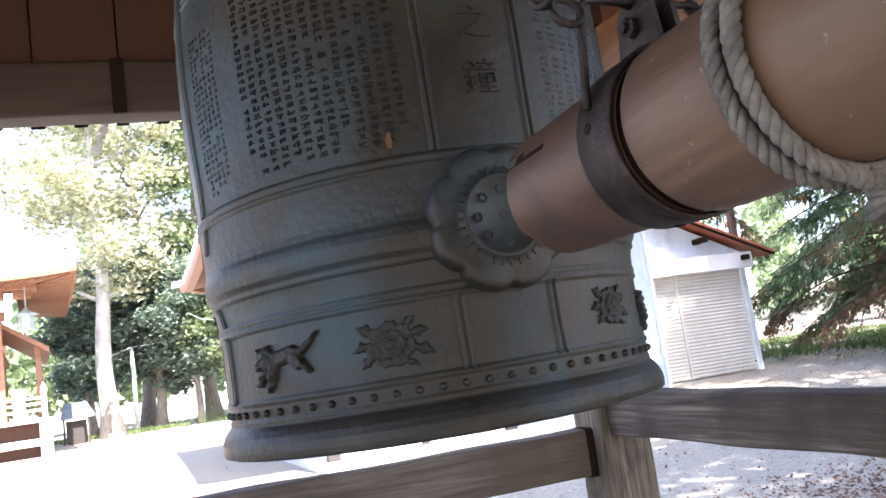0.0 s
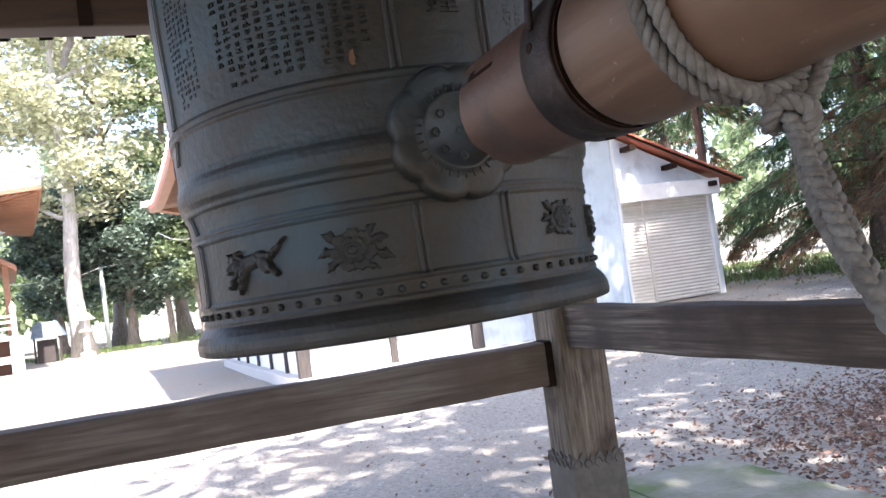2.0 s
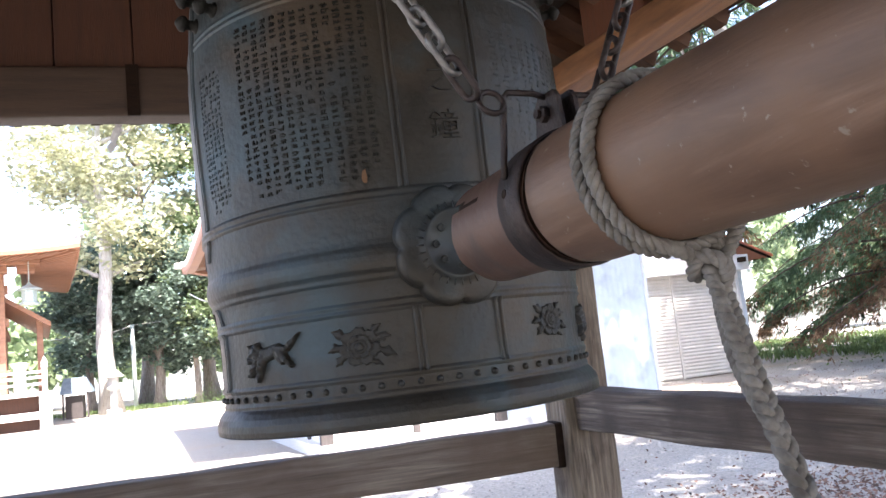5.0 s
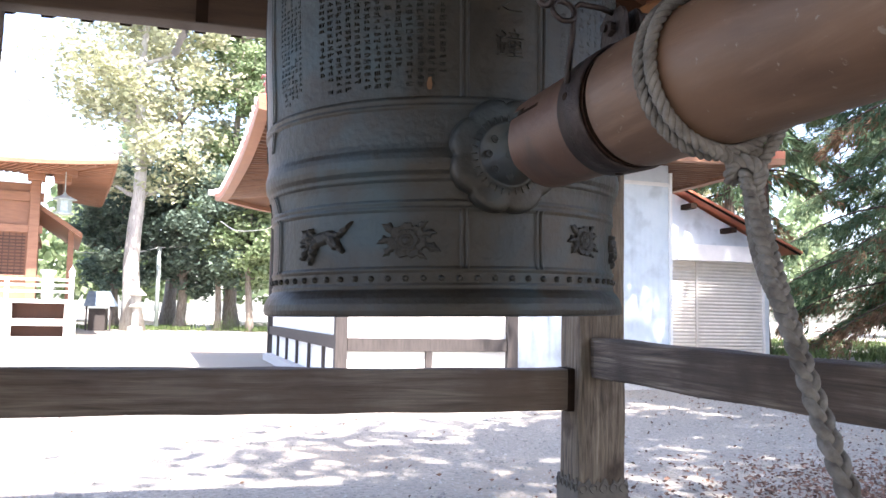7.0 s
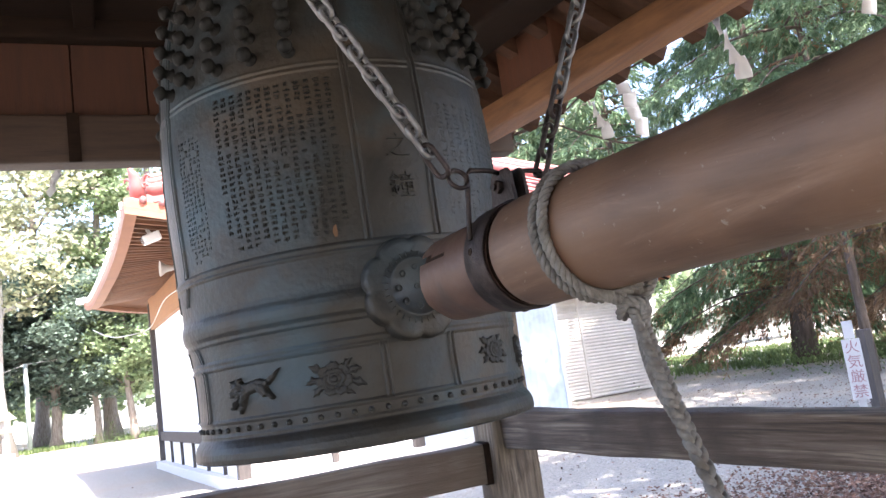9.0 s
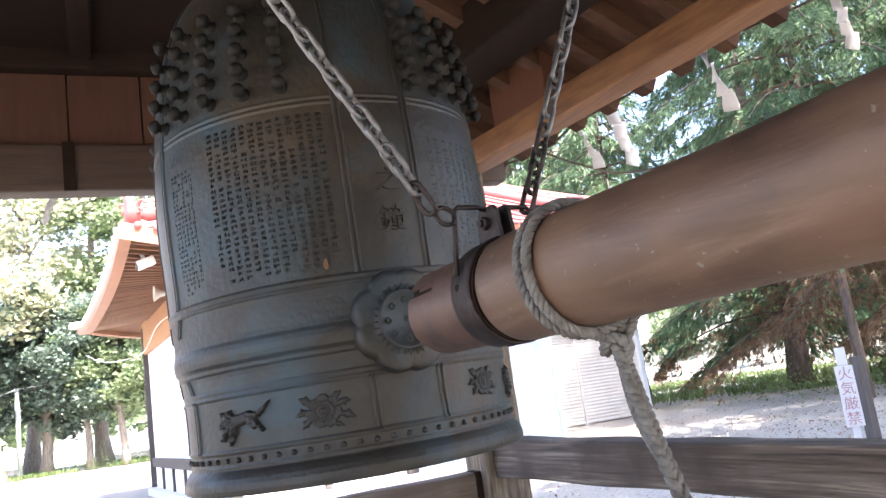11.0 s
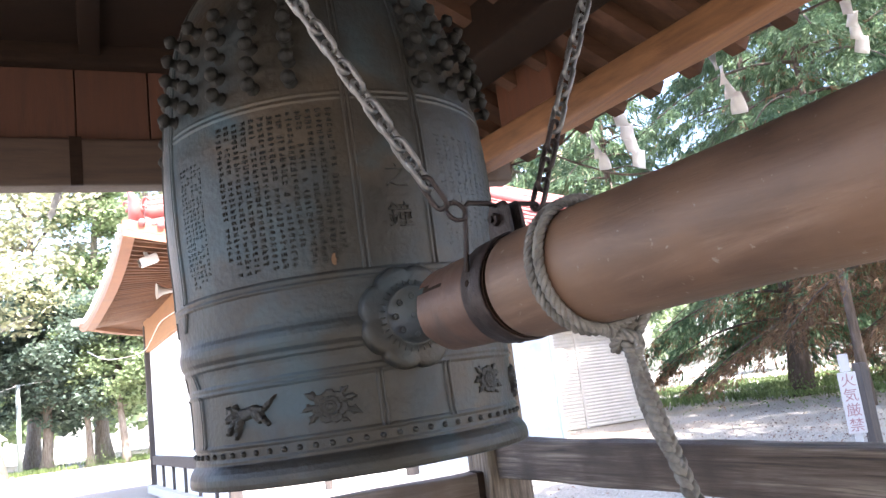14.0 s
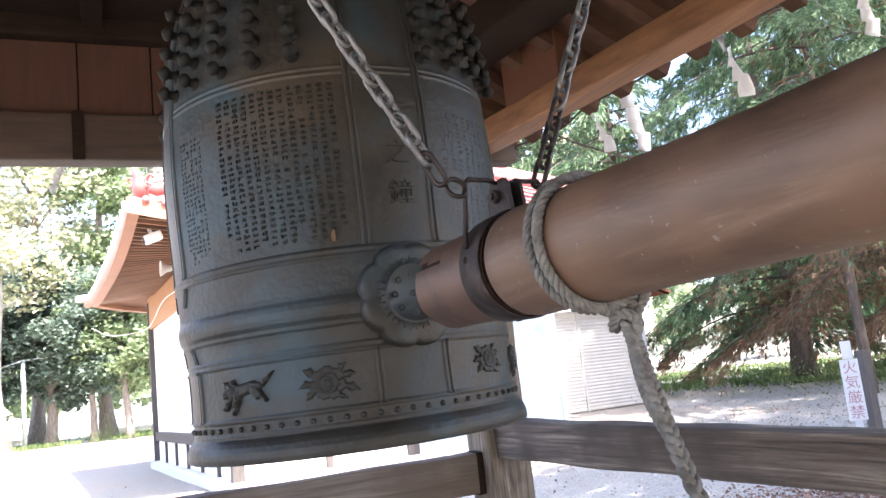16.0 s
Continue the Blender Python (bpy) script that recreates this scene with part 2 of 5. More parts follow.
def box(bm, x0, x1, y0, y1, z0, z1, bevel=0.0, m=None):
    r = bmesh.ops.create_cube(bm, size=1)
    vs = r["verts"]
    for v in vs:
        v.co = Vector((x0 + (v.co.x + 0.5) * (x1 - x0), y0 + (v.co.y + 0.5) * (y1 - y0), z0 + (v.co.z + 0.5) * (z1 - z0)))
    if bevel:
        es = list({e for v in vs for e in v.link_edges})
        q = bmesh.ops.bevel(bm, geom=es, offset=bevel, segments=2, affect="EDGES", profile=0.6)
        vs = list({v for f in q["faces"] for v in f.verts} | {v for v in vs if v.is_valid})
    if m is not None:
        bmesh.ops.transform(bm, matrix=m, verts=vs)
    return bm


def boxes(*args, bevel=0.0):
    bm = bmesh.new()
    for a in args:
        box(bm, *a, bevel=bevel)
    return bm


def lathe(bm, profile, n=96, about=Matrix(), closed=False):
    """Turns (r, z) pairs round z."""
    rings = []
    for r, z in profile:
        rings.append([bm.verts.new(about @ Vector((r * math.cos(2 * math.pi * i / n), r * math.sin(2 * math.pi * i / n), z))) for i in range(n)])
    for a, b in zip(rings, rings[1:] + (rings[:1] if closed else [])):
        for i in range(n):
            bm.faces.new((a[i], a[(i + 1) % n], b[(i + 1) % n], b[i]))
    if not closed:
        bm.faces.new(rings[0][::-1])
        bm.faces.new(rings[-1])
    return bm


def tube(bm, pts, radius, n=8, caps=True):
    """A round tube along points; radius is a number or one for each point."""
    pts = [Vector([float(v) for v in p]) for p in pts]
    rad = [float(v) for v in radius] if isinstance(radius, (list, tuple)) else [radius] * len(pts)
    up, rings = None, []
    for i, p in enumerate(pts):
        d = (pts[min(i + 1, len(pts) - 1)] - pts[max(i - 1, 0)]).normalized()
        if up is None:
            up = d.orthogonal().normalized()
        up = (up - d * up.dot(d)).normalized()
        side = d.cross(up)
        rings.append([bm.verts.new(p + rad[i] * (math.cos(2 * math.pi * k / n) * up + math.sin(2 * math.pi * k / n) * side)) for k in range(n)])
    for a, b in zip(rings, rings[1:]):
        for k in range(n):
            bm.faces.new((a[k], a[(k + 1) % n], b[(k + 1) % n], b[k]))
    if caps:
        bm.faces.new(rings[0][::-1])
        bm.faces.new(rings[-1])
    return bm


def ring_tube(bm, m, R, r, n=24, k=8, squash=1.0):
    pr = [[bm.verts.new(m @ Vector(((R + r * math.cos(2 * math.pi * b / k)) * math.cos(2 * math.pi * a / n) * squash,
                                    (R + r * math.cos(2 * math.pi * b / k)) * math.sin(2 * math.pi * a / n), r * math.sin(2 * math.pi * b / k)))) for b in range(k)] for a in range(n)]
    for a in range(n):
        for b in range(k):
            bm.faces.new((pr[a][b], pr[(a + 1) % n][b], pr[(a + 1) % n][(b + 1) % k], pr[a][(b + 1) % k]))
    return bm


def worn_beam(x0, x1, y0, y1, z0, z1, along, seed, wobble=0.006, cuts=24, bevel=0.02):
    """A squared timber with rounded, uneven edges."""
    bm = bmesh.new()
    n = 20
    L = (x0, x1) if along == 0 else (y0, y1) if along == 1 else (z0, z1)
    others = [(a, b) for i, (a, b) in enumerate(((x0, x1), (y0, y1), (z0, z1))) if i != along]
    (a0, a1), (b0, b1) = others
    rings = []
    for c in range(cuts + 1):
        s = L[0] + (L[1] - L[0]) * c / cuts
        ring = []
        for k in range(n):
            t = 2 * math.pi * (k + 0.5) / n
            ct, st = math.cos(t), math.sin(t)
            q = 0.16
            u, v = math.copysign(abs(ct) ** q, ct), math.copysign(abs(st) ** q, st)
            w = wobble * noise.noise(Vector((s * 3.1 + seed, u * 1.3, v * 1.3 + seed * 2)))
            a = (a0 + a1) / 2 + u * ((a1 - a0) / 2 + w)
            b = (b0 + b1) / 2 + v * ((b1 - b0) / 2 + w)
            co = [a, b]
            co.insert(along, s)
            ring.append(bm.verts.new(co))
        rings.append(ring)
    for a, b in zip(rings, rings[1:]):
        for k in range(n):
            bm.faces.new((a[k], a[(k + 1) % n], b[(k + 1) % n], b[k]))
    bm.faces.new(rings[0][::-1])
    bm.faces.new(rings[-1])
    bmesh.ops.recalc_face_normals(bm, faces=bm.faces)
    return bm


def raw_mesh(name, verts, faces, mat, parent=None, label="", smooth=False):
    me = bpy.data.meshes.new("mesh")
    me.from_pydata(verts, [], faces)
    me.materials.append(mat)
    if smooth:
        me.polygons.foreach_set("use_smooth", [True] * len(me.polygons))
    me.update()
    ob = new(name, me)
    ob.parent = parent
    return tagged(ob, label)


def leaves(name, centers, along, size, width, mat, parent, rng, label="", fold=0.25):
    """Many small folded leaves: each two triangles, its midrib along a direction."""
    c, d = np.asarray(centers, float), np.asarray(along, float)
    d = d / np.maximum(np.linalg.norm(d, axis=1, keepdims=True), 1e-6)
    k = len(c)
    s = np.asarray(size, float).reshape(-1, 1) * np.ones((k, 1))
    q = rng.normal(size=(k, 3))
    side = np.cross(d, q)
    side /= np.maximum(np.linalg.norm(side, axis=1, keepdims=True), 1e-6)
    nrm = np.cross(d, side)
    a = c - d * s * 0.5
    b = c + d * s * 0.5
    p = c + side * s * width * 0.5 + nrm * s * fold * 0.3
    r = c - side * s * width * 0.5 + nrm * s * fold * 0.3
    verts = np.stack([a, p, b, r], 1).reshape(-1, 3)
    i = np.arange(k) * 4
    faces = np.concatenate([np.stack([i, i + 1, i + 2], 1), np.stack([i, i + 2, i + 3], 1)])
    me = bpy.data.meshes.new("leaves")
    me.vertices.add(len(verts))
    me.vertices.foreach_set("co", verts.ravel())
    me.loops.add(faces.size)
    me.loops.foreach_set("vertex_index", faces.ravel().astype(np.int32))
    me.polygons.add(len(faces))
    me.polygons.foreach_set("loop_start", np.arange(0, faces.size, 3, dtype=np.int32))
    me.update(calc_edges=True)
    me.materials.append(mat)
    ob = new(name, me)
    ob.parent = parent
    return tagged(ob, label)


# ---- ground ----
def ground_height(x, y):
    return GZ + 0.02 * noise.noise(Vector((x * 0.35, y * 0.35, 0)))


bm = bmesh.new()
xs = [-900, -400, -200, -100, -60] + [-40 + i * 1.0 for i in range(81)] + [60, 100, 200, 400, 900]
ys = [-900, -400, -200, -100, -60] + [-30 + i * 1.0 for i in range(91)] + [80, 100, 200, 400, 900]
grid = [[bm.verts.new((x, y, ground_height(x, y))) for x in xs] for y in ys]
for j in range(len(ys) - 1):
    for i in range(len(xs) - 1):
        bm.faces.new((grid[j][i], grid[j][i + 1], grid[j + 1][i + 1], grid[j + 1][i]))
ground = part("ground", bm, GROUND, None, "grey gravel yard with dappled tree shade", True)
tagged(ground, category="ground", kind="structure")

# ---- bell tower ----
PX, PY = 1.03, 1.42
LX, FY = -1.48, -2.55
tower = thing("bell_tower", "open timber bell tower with weathered posts and low rails", "bell tower")
HALF = 0.105


def tower_post(x, y, seed):
    p = part("post", worn_beam(x - HALF, x + HALF, y - HALF, y + HALF, 0.3, 2.75, 2, seed, 0.006, 30), POST_WOOD, tower, "cracked weathered square post", True)
    # scalloped metal shoe round the foot
    bm = bmesh.new()
    h = HALF + 0.008
    for k in range(4):
        a = Matrix.Translation((x, y, 0)) @ Matrix.Rotation(k * math.pi / 2, 4, "Z")
        n = 24
        top, bot, topi = [], [], []
        for i in range(n + 1):
            u = -h + 2 * h * i / n
            z = 0.515 + 0.022 * abs(math.sin(i / n * math.pi * 3)) + 0.012 * math.sin(i / n * math.pi * 12)
            top.append(bm.verts.new(a @ Vector((u, -h, z))))
            topi.append(bm.verts.new(a @ Vector((u, -h + 0.012, z))))
            bot.append(bm.verts.new(a @ Vector((u, -h, 0.27))))
        for i in range(n):
            bm.faces.new((bot[i], bot[i + 1], top[i + 1], top[i]))
            bm.faces.new((top[i], top[i + 1], topi[i + 1], topi[i]))
    shoe = part("metal_shoe", bm, SHOE, p, "blackened copper shoe with a scalloped edge")
    bm = bmesh.new()
    for k in range(4):
        a = Matrix.Translation((x, y, 0)) @ Matrix.Rotation(k * math.pi / 2, 4, "Z")
        for i in range(5):
            u = -h + 2 * h * (i + 0.5) / 5
            tube(bm, [a @ Vector((u + 0.016 * math.cos(w), -h - 0.002, 0.505 + 0.016 * math.sin(w))) for w in np.linspace(-0.5, 4.6, 10)], 0.0035, 5)
    part("scroll_edge", bm, SHOE, p)
    return p


for i, (x, y) in enumerate(((PX, PY), (LX, PY), (PX, FY), (LX, FY))):
    tower_post(x, y, 3.0 + 5 * i)

part("back_rail", worn_beam(LX + HALF, PX - HALF + 0.03, PY - 0.05, PY + 0.05, 0.815, 0.99, 0, 1.5, 0.006, 40), OLD_WOOD, tower, "weathered grey back rail", True)
# near-black sleeve added over the rail's end, for the dark stain by the post
part("dark_rail_end", worn_beam(PX - HALF - 0.03, PX - HALF + 0.02, PY - 0.054, PY + 0.054, 0.811, 0.994, 0, 9.5, 0.003, 4), DARK_WOOD, tower, "", True)
bm = worn_beam(PX - 0.055, PX + 0.05, FY + HALF, PY - HALF + 0.03, 0.955, 1.13, 1, 2.5, 0.006, 50, 0.03)
for v in bm.verts:
    v.co.z -= ((v.co.z - 0.955) / 0.175) * (0.004 + 0.017 * (PY - v.co.y)) - 0.005 * (PY - v.co.y)          # it tapers towards the near post
part("side_rail", bm, OLD_WOOD_Y, tower, "dark weathered side rail with bleached grain", True)
part("side_rail", worn_beam(LX - 0.05, LX + 0.05, FY + HALF, PY - HALF, 0.955, 1.13, 1, 4.5, 0.012, 50), OLD_WOOD_Y, tower, "", True)

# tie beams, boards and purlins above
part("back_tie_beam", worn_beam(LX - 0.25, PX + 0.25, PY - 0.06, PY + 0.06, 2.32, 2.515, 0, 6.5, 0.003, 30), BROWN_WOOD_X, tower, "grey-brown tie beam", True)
part("beam_strap", boxes((-0.67, -0.625, PY - 0.068, PY - 0.058, 2.318, 2.517)), DARK_WOOD, tower)
SKEW = 0.15          # the far side of the frame runs askew


def askew(bm):
    for v in bm.verts:
        v.co.x += (PY - v.co.y) * SKEW
    return bm


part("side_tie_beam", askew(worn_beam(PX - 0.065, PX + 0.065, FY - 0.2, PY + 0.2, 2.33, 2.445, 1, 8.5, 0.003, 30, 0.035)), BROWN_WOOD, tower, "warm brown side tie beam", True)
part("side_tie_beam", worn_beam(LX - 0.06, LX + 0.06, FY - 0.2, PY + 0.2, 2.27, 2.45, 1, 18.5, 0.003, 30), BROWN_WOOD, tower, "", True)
nb = 9
for i in range(nb):
    x0 = LX + (PX - LX) * i / nb
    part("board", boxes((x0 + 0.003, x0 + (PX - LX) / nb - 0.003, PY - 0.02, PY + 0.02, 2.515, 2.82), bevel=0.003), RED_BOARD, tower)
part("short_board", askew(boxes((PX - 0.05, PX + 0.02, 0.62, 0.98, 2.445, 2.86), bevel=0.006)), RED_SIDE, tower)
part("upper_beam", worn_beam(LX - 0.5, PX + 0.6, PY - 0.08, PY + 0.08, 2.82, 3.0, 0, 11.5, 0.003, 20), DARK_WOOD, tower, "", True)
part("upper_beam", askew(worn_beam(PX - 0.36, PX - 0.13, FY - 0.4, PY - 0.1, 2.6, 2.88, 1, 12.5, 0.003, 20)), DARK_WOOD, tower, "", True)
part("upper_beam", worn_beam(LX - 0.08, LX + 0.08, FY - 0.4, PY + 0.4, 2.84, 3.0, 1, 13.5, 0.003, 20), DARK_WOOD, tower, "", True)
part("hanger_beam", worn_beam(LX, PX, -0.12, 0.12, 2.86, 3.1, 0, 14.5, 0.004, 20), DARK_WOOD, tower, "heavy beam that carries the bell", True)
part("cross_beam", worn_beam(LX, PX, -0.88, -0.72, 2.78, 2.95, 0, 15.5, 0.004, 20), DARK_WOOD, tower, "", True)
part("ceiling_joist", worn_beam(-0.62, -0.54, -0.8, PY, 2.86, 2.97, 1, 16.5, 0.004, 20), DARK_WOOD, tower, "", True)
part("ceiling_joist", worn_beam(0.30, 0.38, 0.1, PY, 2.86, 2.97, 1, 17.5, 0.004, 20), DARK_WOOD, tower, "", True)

# near-black sheet over the beams that keeps the roof space dark
part("ceiling_board", boxes((LX + 0.09, PX - 0.21, -2.6, PY - 0.09, 2.9, 2.93)), DARK_WOOD, tower, "near-black ceiling boards, roof shade in the colour")
# hipped roof: rafters, underside boards and cover
EX0, EX1, EY0, EY1, EZ, SLOPE = LX - 1.05, PX + 0.31, FY - 1.05, PY + 0.3, 2.375, 0.55
CX, CY = (EX0 + EX1) / 2, (EY0 + EY1) / 2
RISE = (EX1 - EX0) / 2 * SLOPE


def roof_sheet(name, lift, thick, mat, label):
    bm = bmesh.new()
    zs = EZ + lift
    ridge = (EY1 - EY0) / 2 - (EX1 - EX0) / 2
    def corner(x, y, z):
        return bm.verts.new((x, y, z))
    lo = [corner(x, y, zs) for x, y in ((EX0, EY0), (EX1 + (PY - EY0) * SKEW, EY0), (EX1 + (PY - EY1) * SKEW, EY1), (EX0, EY1))]
    r0, r1 = corner(CX, CY - ridge, zs + RISE), corner(CX, EY1 - 0.5, zs + RISE)
    for f in ((lo[0], lo[1], r0), (lo[1], lo[2], r1, r0), (lo[2], lo[3], r1), (lo[3], lo[0], r0, r1)):
        bm.faces.new(f)
    r = bmesh.ops.extrude_face_region(bm, geom=bm.faces[:])
    bmesh.ops.translate(bm, verts=[v for v in r["geom"] if isinstance(v, bmesh.types.BMVert)], vec=(0, 0, thick))
    bmesh.ops.recalc_face_normals(bm, faces=bm.faces)
    return part(name, bm, mat, tower, label)


roof_sheet("roof_underside", 0.075, 0.03, ROOF_BOARD, "brown roof boards seen from below")
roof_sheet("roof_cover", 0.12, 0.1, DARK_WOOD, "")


def rafter(p, q, h=0.055, w=0.045):
    """A square rafter from eave to ridge side."""
    p, q = Vector(p), Vector(q)
    d = (q - p).normalized()
    side = d.cross(Vector((0, 0, 1))).normalized()
    up = side.cross(d)
    bm = bmesh.new()
    vs = [bm.verts.new(a + side * u * w / 2 + up * v * h) for a in (p, q) for u, v in ((-1, 0), (1, 0), (1, 1), (-1, 1))]
    for f in ((0, 1, 2, 3), (7, 6, 5, 4), (0, 4, 5, 1), (1, 5, 6, 2), (2, 6, 7, 3), (3, 7, 4, 0)):
        bm.faces.new([vs[i] for i in f])
    bmesh.ops.recalc_face_normals(bm, faces=bm.faces)
    return bm


y = EY0 + 0.06
while y < EY1:
    run = min((EX1 - EX0) / 2, abs(y - EY0), abs(EY1 - y) / 0.5 * (EX1 - EX0) / 2) + 0.02
    run = min(run, EX1 - PX + 0.62)
    if run > 0.15:
        part("rafter", askew(rafter((EX1 - 0.02, y, EZ + 0.015), (EX1 - run, y, EZ + 0.015 + (run - 0.02) * SLOPE), 0.062, 0.058)), ROOF_BOARD, tower)
    y += 0.2
x = EX0 + 0.06
while x < EX1:
    if EX0 + 0.9 < x < EX1 - 0.9:
        part("rafter", rafter((x, EY1 - 0.02, EZ + 0.015), (x, EY1 - 0.22, EZ + 0.015 + 0.2 * RISE / 0.5)), DARK_WOOD, tower)
    x += 0.15
part("eave_batten", askew(boxes((EX1 - 0.07, EX1 - 0.02, EY0, EY1, EZ + 0.09, EZ + 0.13))), ROOF_BOARD, tower)
part("eave_batten", boxes((EX0, EX1 - 0.08, EY1 - 0.07, EY1 - 0.02, EZ + 0.075, EZ + 0.125)), ROOF_BOARD, tower)

# stone plinth of mossy slabs round a gravel floor
plinth = thing("stone_plinth", "low plinth of mossy stone slabs under the posts", "plinth")
def slab_row(x0, x1, y0, y1, along, step, z1=0.28):
    a, b = (x0, x1) if along == 0 else (y0, y1)
    n = max(1, round((b - a) / step))
    for i in range(n):
        u0, u1 = a + (b - a) * i / n + 0.004, a + (b - a) * (i + 1) / n - 0.004
        dz = random.uniform(-0.006, 0.006)
        bm = boxes((u0, u1, y0, y1, 0.05, z1 + dz) if along == 0 else (x0, x1, u0, u1, 0.05, z1 + dz), bevel=0.012)
        part("slab", bm, STONE, plinth)


slab_row(LX - 0.3, PX + 0.95, PY - 0.2, PY + 0.45, 0, 0.6, 0.25)
slab_row(LX - 0.3, PX + 0.95, FY - 0.2, FY + 0.2, 0, 0.6, 0.25)
slab_row(PX - 0.1, PX + 0.95, FY + 0.2, PY - 0.2, 1, 0.6, 0.25)
slab_row(LX - 0.3, LX + 0.1, FY + 0.2, PY - 0.2, 1, 0.6, 0.25)

# ---- the bell ----
BELL_AT = Matrix.Translation((-0.016, 0.004, 1.207)) @ Matrix.Rotation(radians(-1.3), 4, "Y") @ Matrix.Rotation(radians(2.5), 4, "Z")
bell = thing("temple_bell", "large aged bronze temple bell with studs and raised bands", "bell", at=BELL_AT)
PROFILE = [(0.33, 0.0), (0.396, 0.0), (0.403, 0.003), (0.4045, 0.012), (0.4035, 0.024), (0.3995, 0.035), (0.3935, 0.044), (0.388, 0.05), (0.386, 0.0535),
           (0.387, 0.055), (0.387, 0.059), (0.385, 0.062), (0.385, 0.082), (0.388, 0.085), (0.388, 0.09), (0.385, 0.093),
           (0.384, 0.15), (0.385, 0.195), (0.389, 0.198), (0.389, 0.203), (0.386, 0.206), (0.389, 0.209), (0.389, 0.214), (0.387, 0.217),
           (0.389, 0.24), (0.391, 0.25), (0.3945, 0.252), (0.395, 0.257), (0.3945, 0.261), (0.397, 0.264), (0.4005, 0.27), (0.4025, 0.28), (0.403, 0.292), (0.4015, 0.302), (0.3985, 0.311),
           (0.3975, 0.322), (0.398, 0.34), (0.399, 0.365), (0.3995, 0.384), (0.4035, 0.387), (0.4035, 0.392), (0.4, 0.395), (0.4035, 0.398), (0.4035, 0.404), (0.4, 0.407),
           (0.401, 0.46), (0.405, 0.56), (0.406, 0.64), (0.404, 0.72), (0.401, 0.757), (0.4, 0.773), (0.4018, 0.775), (0.4018, 0.779), (0.3995, 0.782), (0.3985, 0.786), (0.4, 0.788), (0.3998, 0.792), (0.398, 0.795), (0.392, 0.865),
           (0.383, 0.93), (0.369, 1.0), (0.352, 1.06), (0.332, 1.11), (0.305, 1.155), (0.275, 1.185), (0.24, 1.21), (0.19, 1.23), (0.1, 1.245), (0.02, 1.25)]


def bell_radius(z):
    for (r0, z0), (r1, z1) in zip(PROFILE[1:], PROFILE[2:]):
        if z0 <= z <= z1:
            return r0 + (r1 - r0) * (z - z0) / max(1e-6, z1 - z0)
    return 0.38


def on_bell(az, z, out=0.0):
    """A point on the bell's skin: az degrees from the striking face, towards +x."""
    r, a = bell_radius(z) + out, radians(az)
    return Vector((r * math.sin(a), -r * math.cos(a), z))


def bell_frame(az, z, out=0.0):
    """Axes on the skin: x round the bell, y up, z outwards."""
    e = 0.01
    up = (on_bell(az, z + e) - on_bell(az, z - e)).normalized()
    side = Vector((math.cos(radians(az)), math.sin(radians(az)), 0))
    nrm = side.cross(up)
    m = Matrix((side, up, nrm)).transposed().to_4x4()
    return Matrix.Translation(on_bell(az, z, out)) @ m


def supported(profile, gap=0.0016):
    """The profile with extra rings close to its corners, so that ridges stay crisp."""
    out = [profile[0]]
    for (r0, z0), (r1, z1) in zip(profile, profile[1:]):
        L = math.hypot(r1 - r0, z1 - z0)
        if L > 4 * gap:
            for f in (gap / L, 1 - gap / L):
                out.append((r0 + (r1 - r0) * f, z0 + (z1 - z0) * f))
        out.append((r1, z1))
    return out


bm = bmesh.new()
lathe(bm, supported(PROFILE[:-9]) + PROFILE[-9:] + [(0.01, 1.22), (0.2, 1.2), (0.28, 1.12), (0.33, 0.9), (0.35, 0.5), (0.33, 0.2)], 160, closed=True)
bmesh.ops.recalc_face_normals(bm, faces=bm.faces)
bell_body = part("body", bm, BRONZE, bell, "bronze bell body with blue-grey patina", True)


def strip(bm, az, z0, z1, w=0.004, h=0.004, steps=30):
    for k in range(steps):
        za, zb = z0 + (z1 - z0) * k / steps, z0 + (z1 - z0) * (k + 1) / steps
        fa, fb = bell_frame(az, za), bell_frame(az, zb)
        ra = [bm.verts.new(fa @ Vector((u, 0, o))) for u, o in ((-w, -0.002), (-w * 0.6, h), (w * 0.6, h), (w, -0.002))]
        rb = [bm.verts.new(fb @ Vector((u, 0, o))) for u, o in ((-w, -0.002), (-w * 0.6, h), (w * 0.6, h), (w, -0.002))]
        for i in range(3):
            bm.faces.new((ra[i], ra[i + 1], rb[i + 1], rb[i]))


for q in (0, 90, 180, 270):
    for s in (-1, 1):
        bm = bmesh.new()
        for off in (10.4, 12.0):
            strip(bm, q + s * off, 0.088, 0.2)
            strip(bm, q + s * off, 0.406, 1.15)
        bmesh.ops.remove_doubles(bm, verts=bm.verts, dist=1e-5)
        for off, lean in ((10.4, 2.6), (12.0, 2.6)):
            for za, zb, sl in ((0.217, 0.251, -1), (0.345, 0.385, 1)):
                for k in range(8):
                    u, v = k / 8, (k + 1) / 8
                    shift = [off - lean * (t if sl < 0 else 1 - t) for t in (u, v)]
                    if q in (90, 270):
                        fa, fb = bell_frame(q + s * shift[0], za + (zb - za) * u), bell_frame(q + s * shift[1], za + (zb - za) * v)
                        ra, rb = ([bm.verts.new(fr @ Vector((w, 0, o))) for w, o in ((-0.0035, -0.002), (-0.002, 0.0035), (0.002, 0.0035), (0.0035, -0.002))] for fr in (fa, fb))
                        for n in range(3):
                            bm.faces.new((ra[n], ra[n + 1], rb[n + 1], rb[n]))
        part("vertical_band", bm, BRONZE, bell, "", True)

# row of small bosses above the lip
bm_boss = bmesh.new()
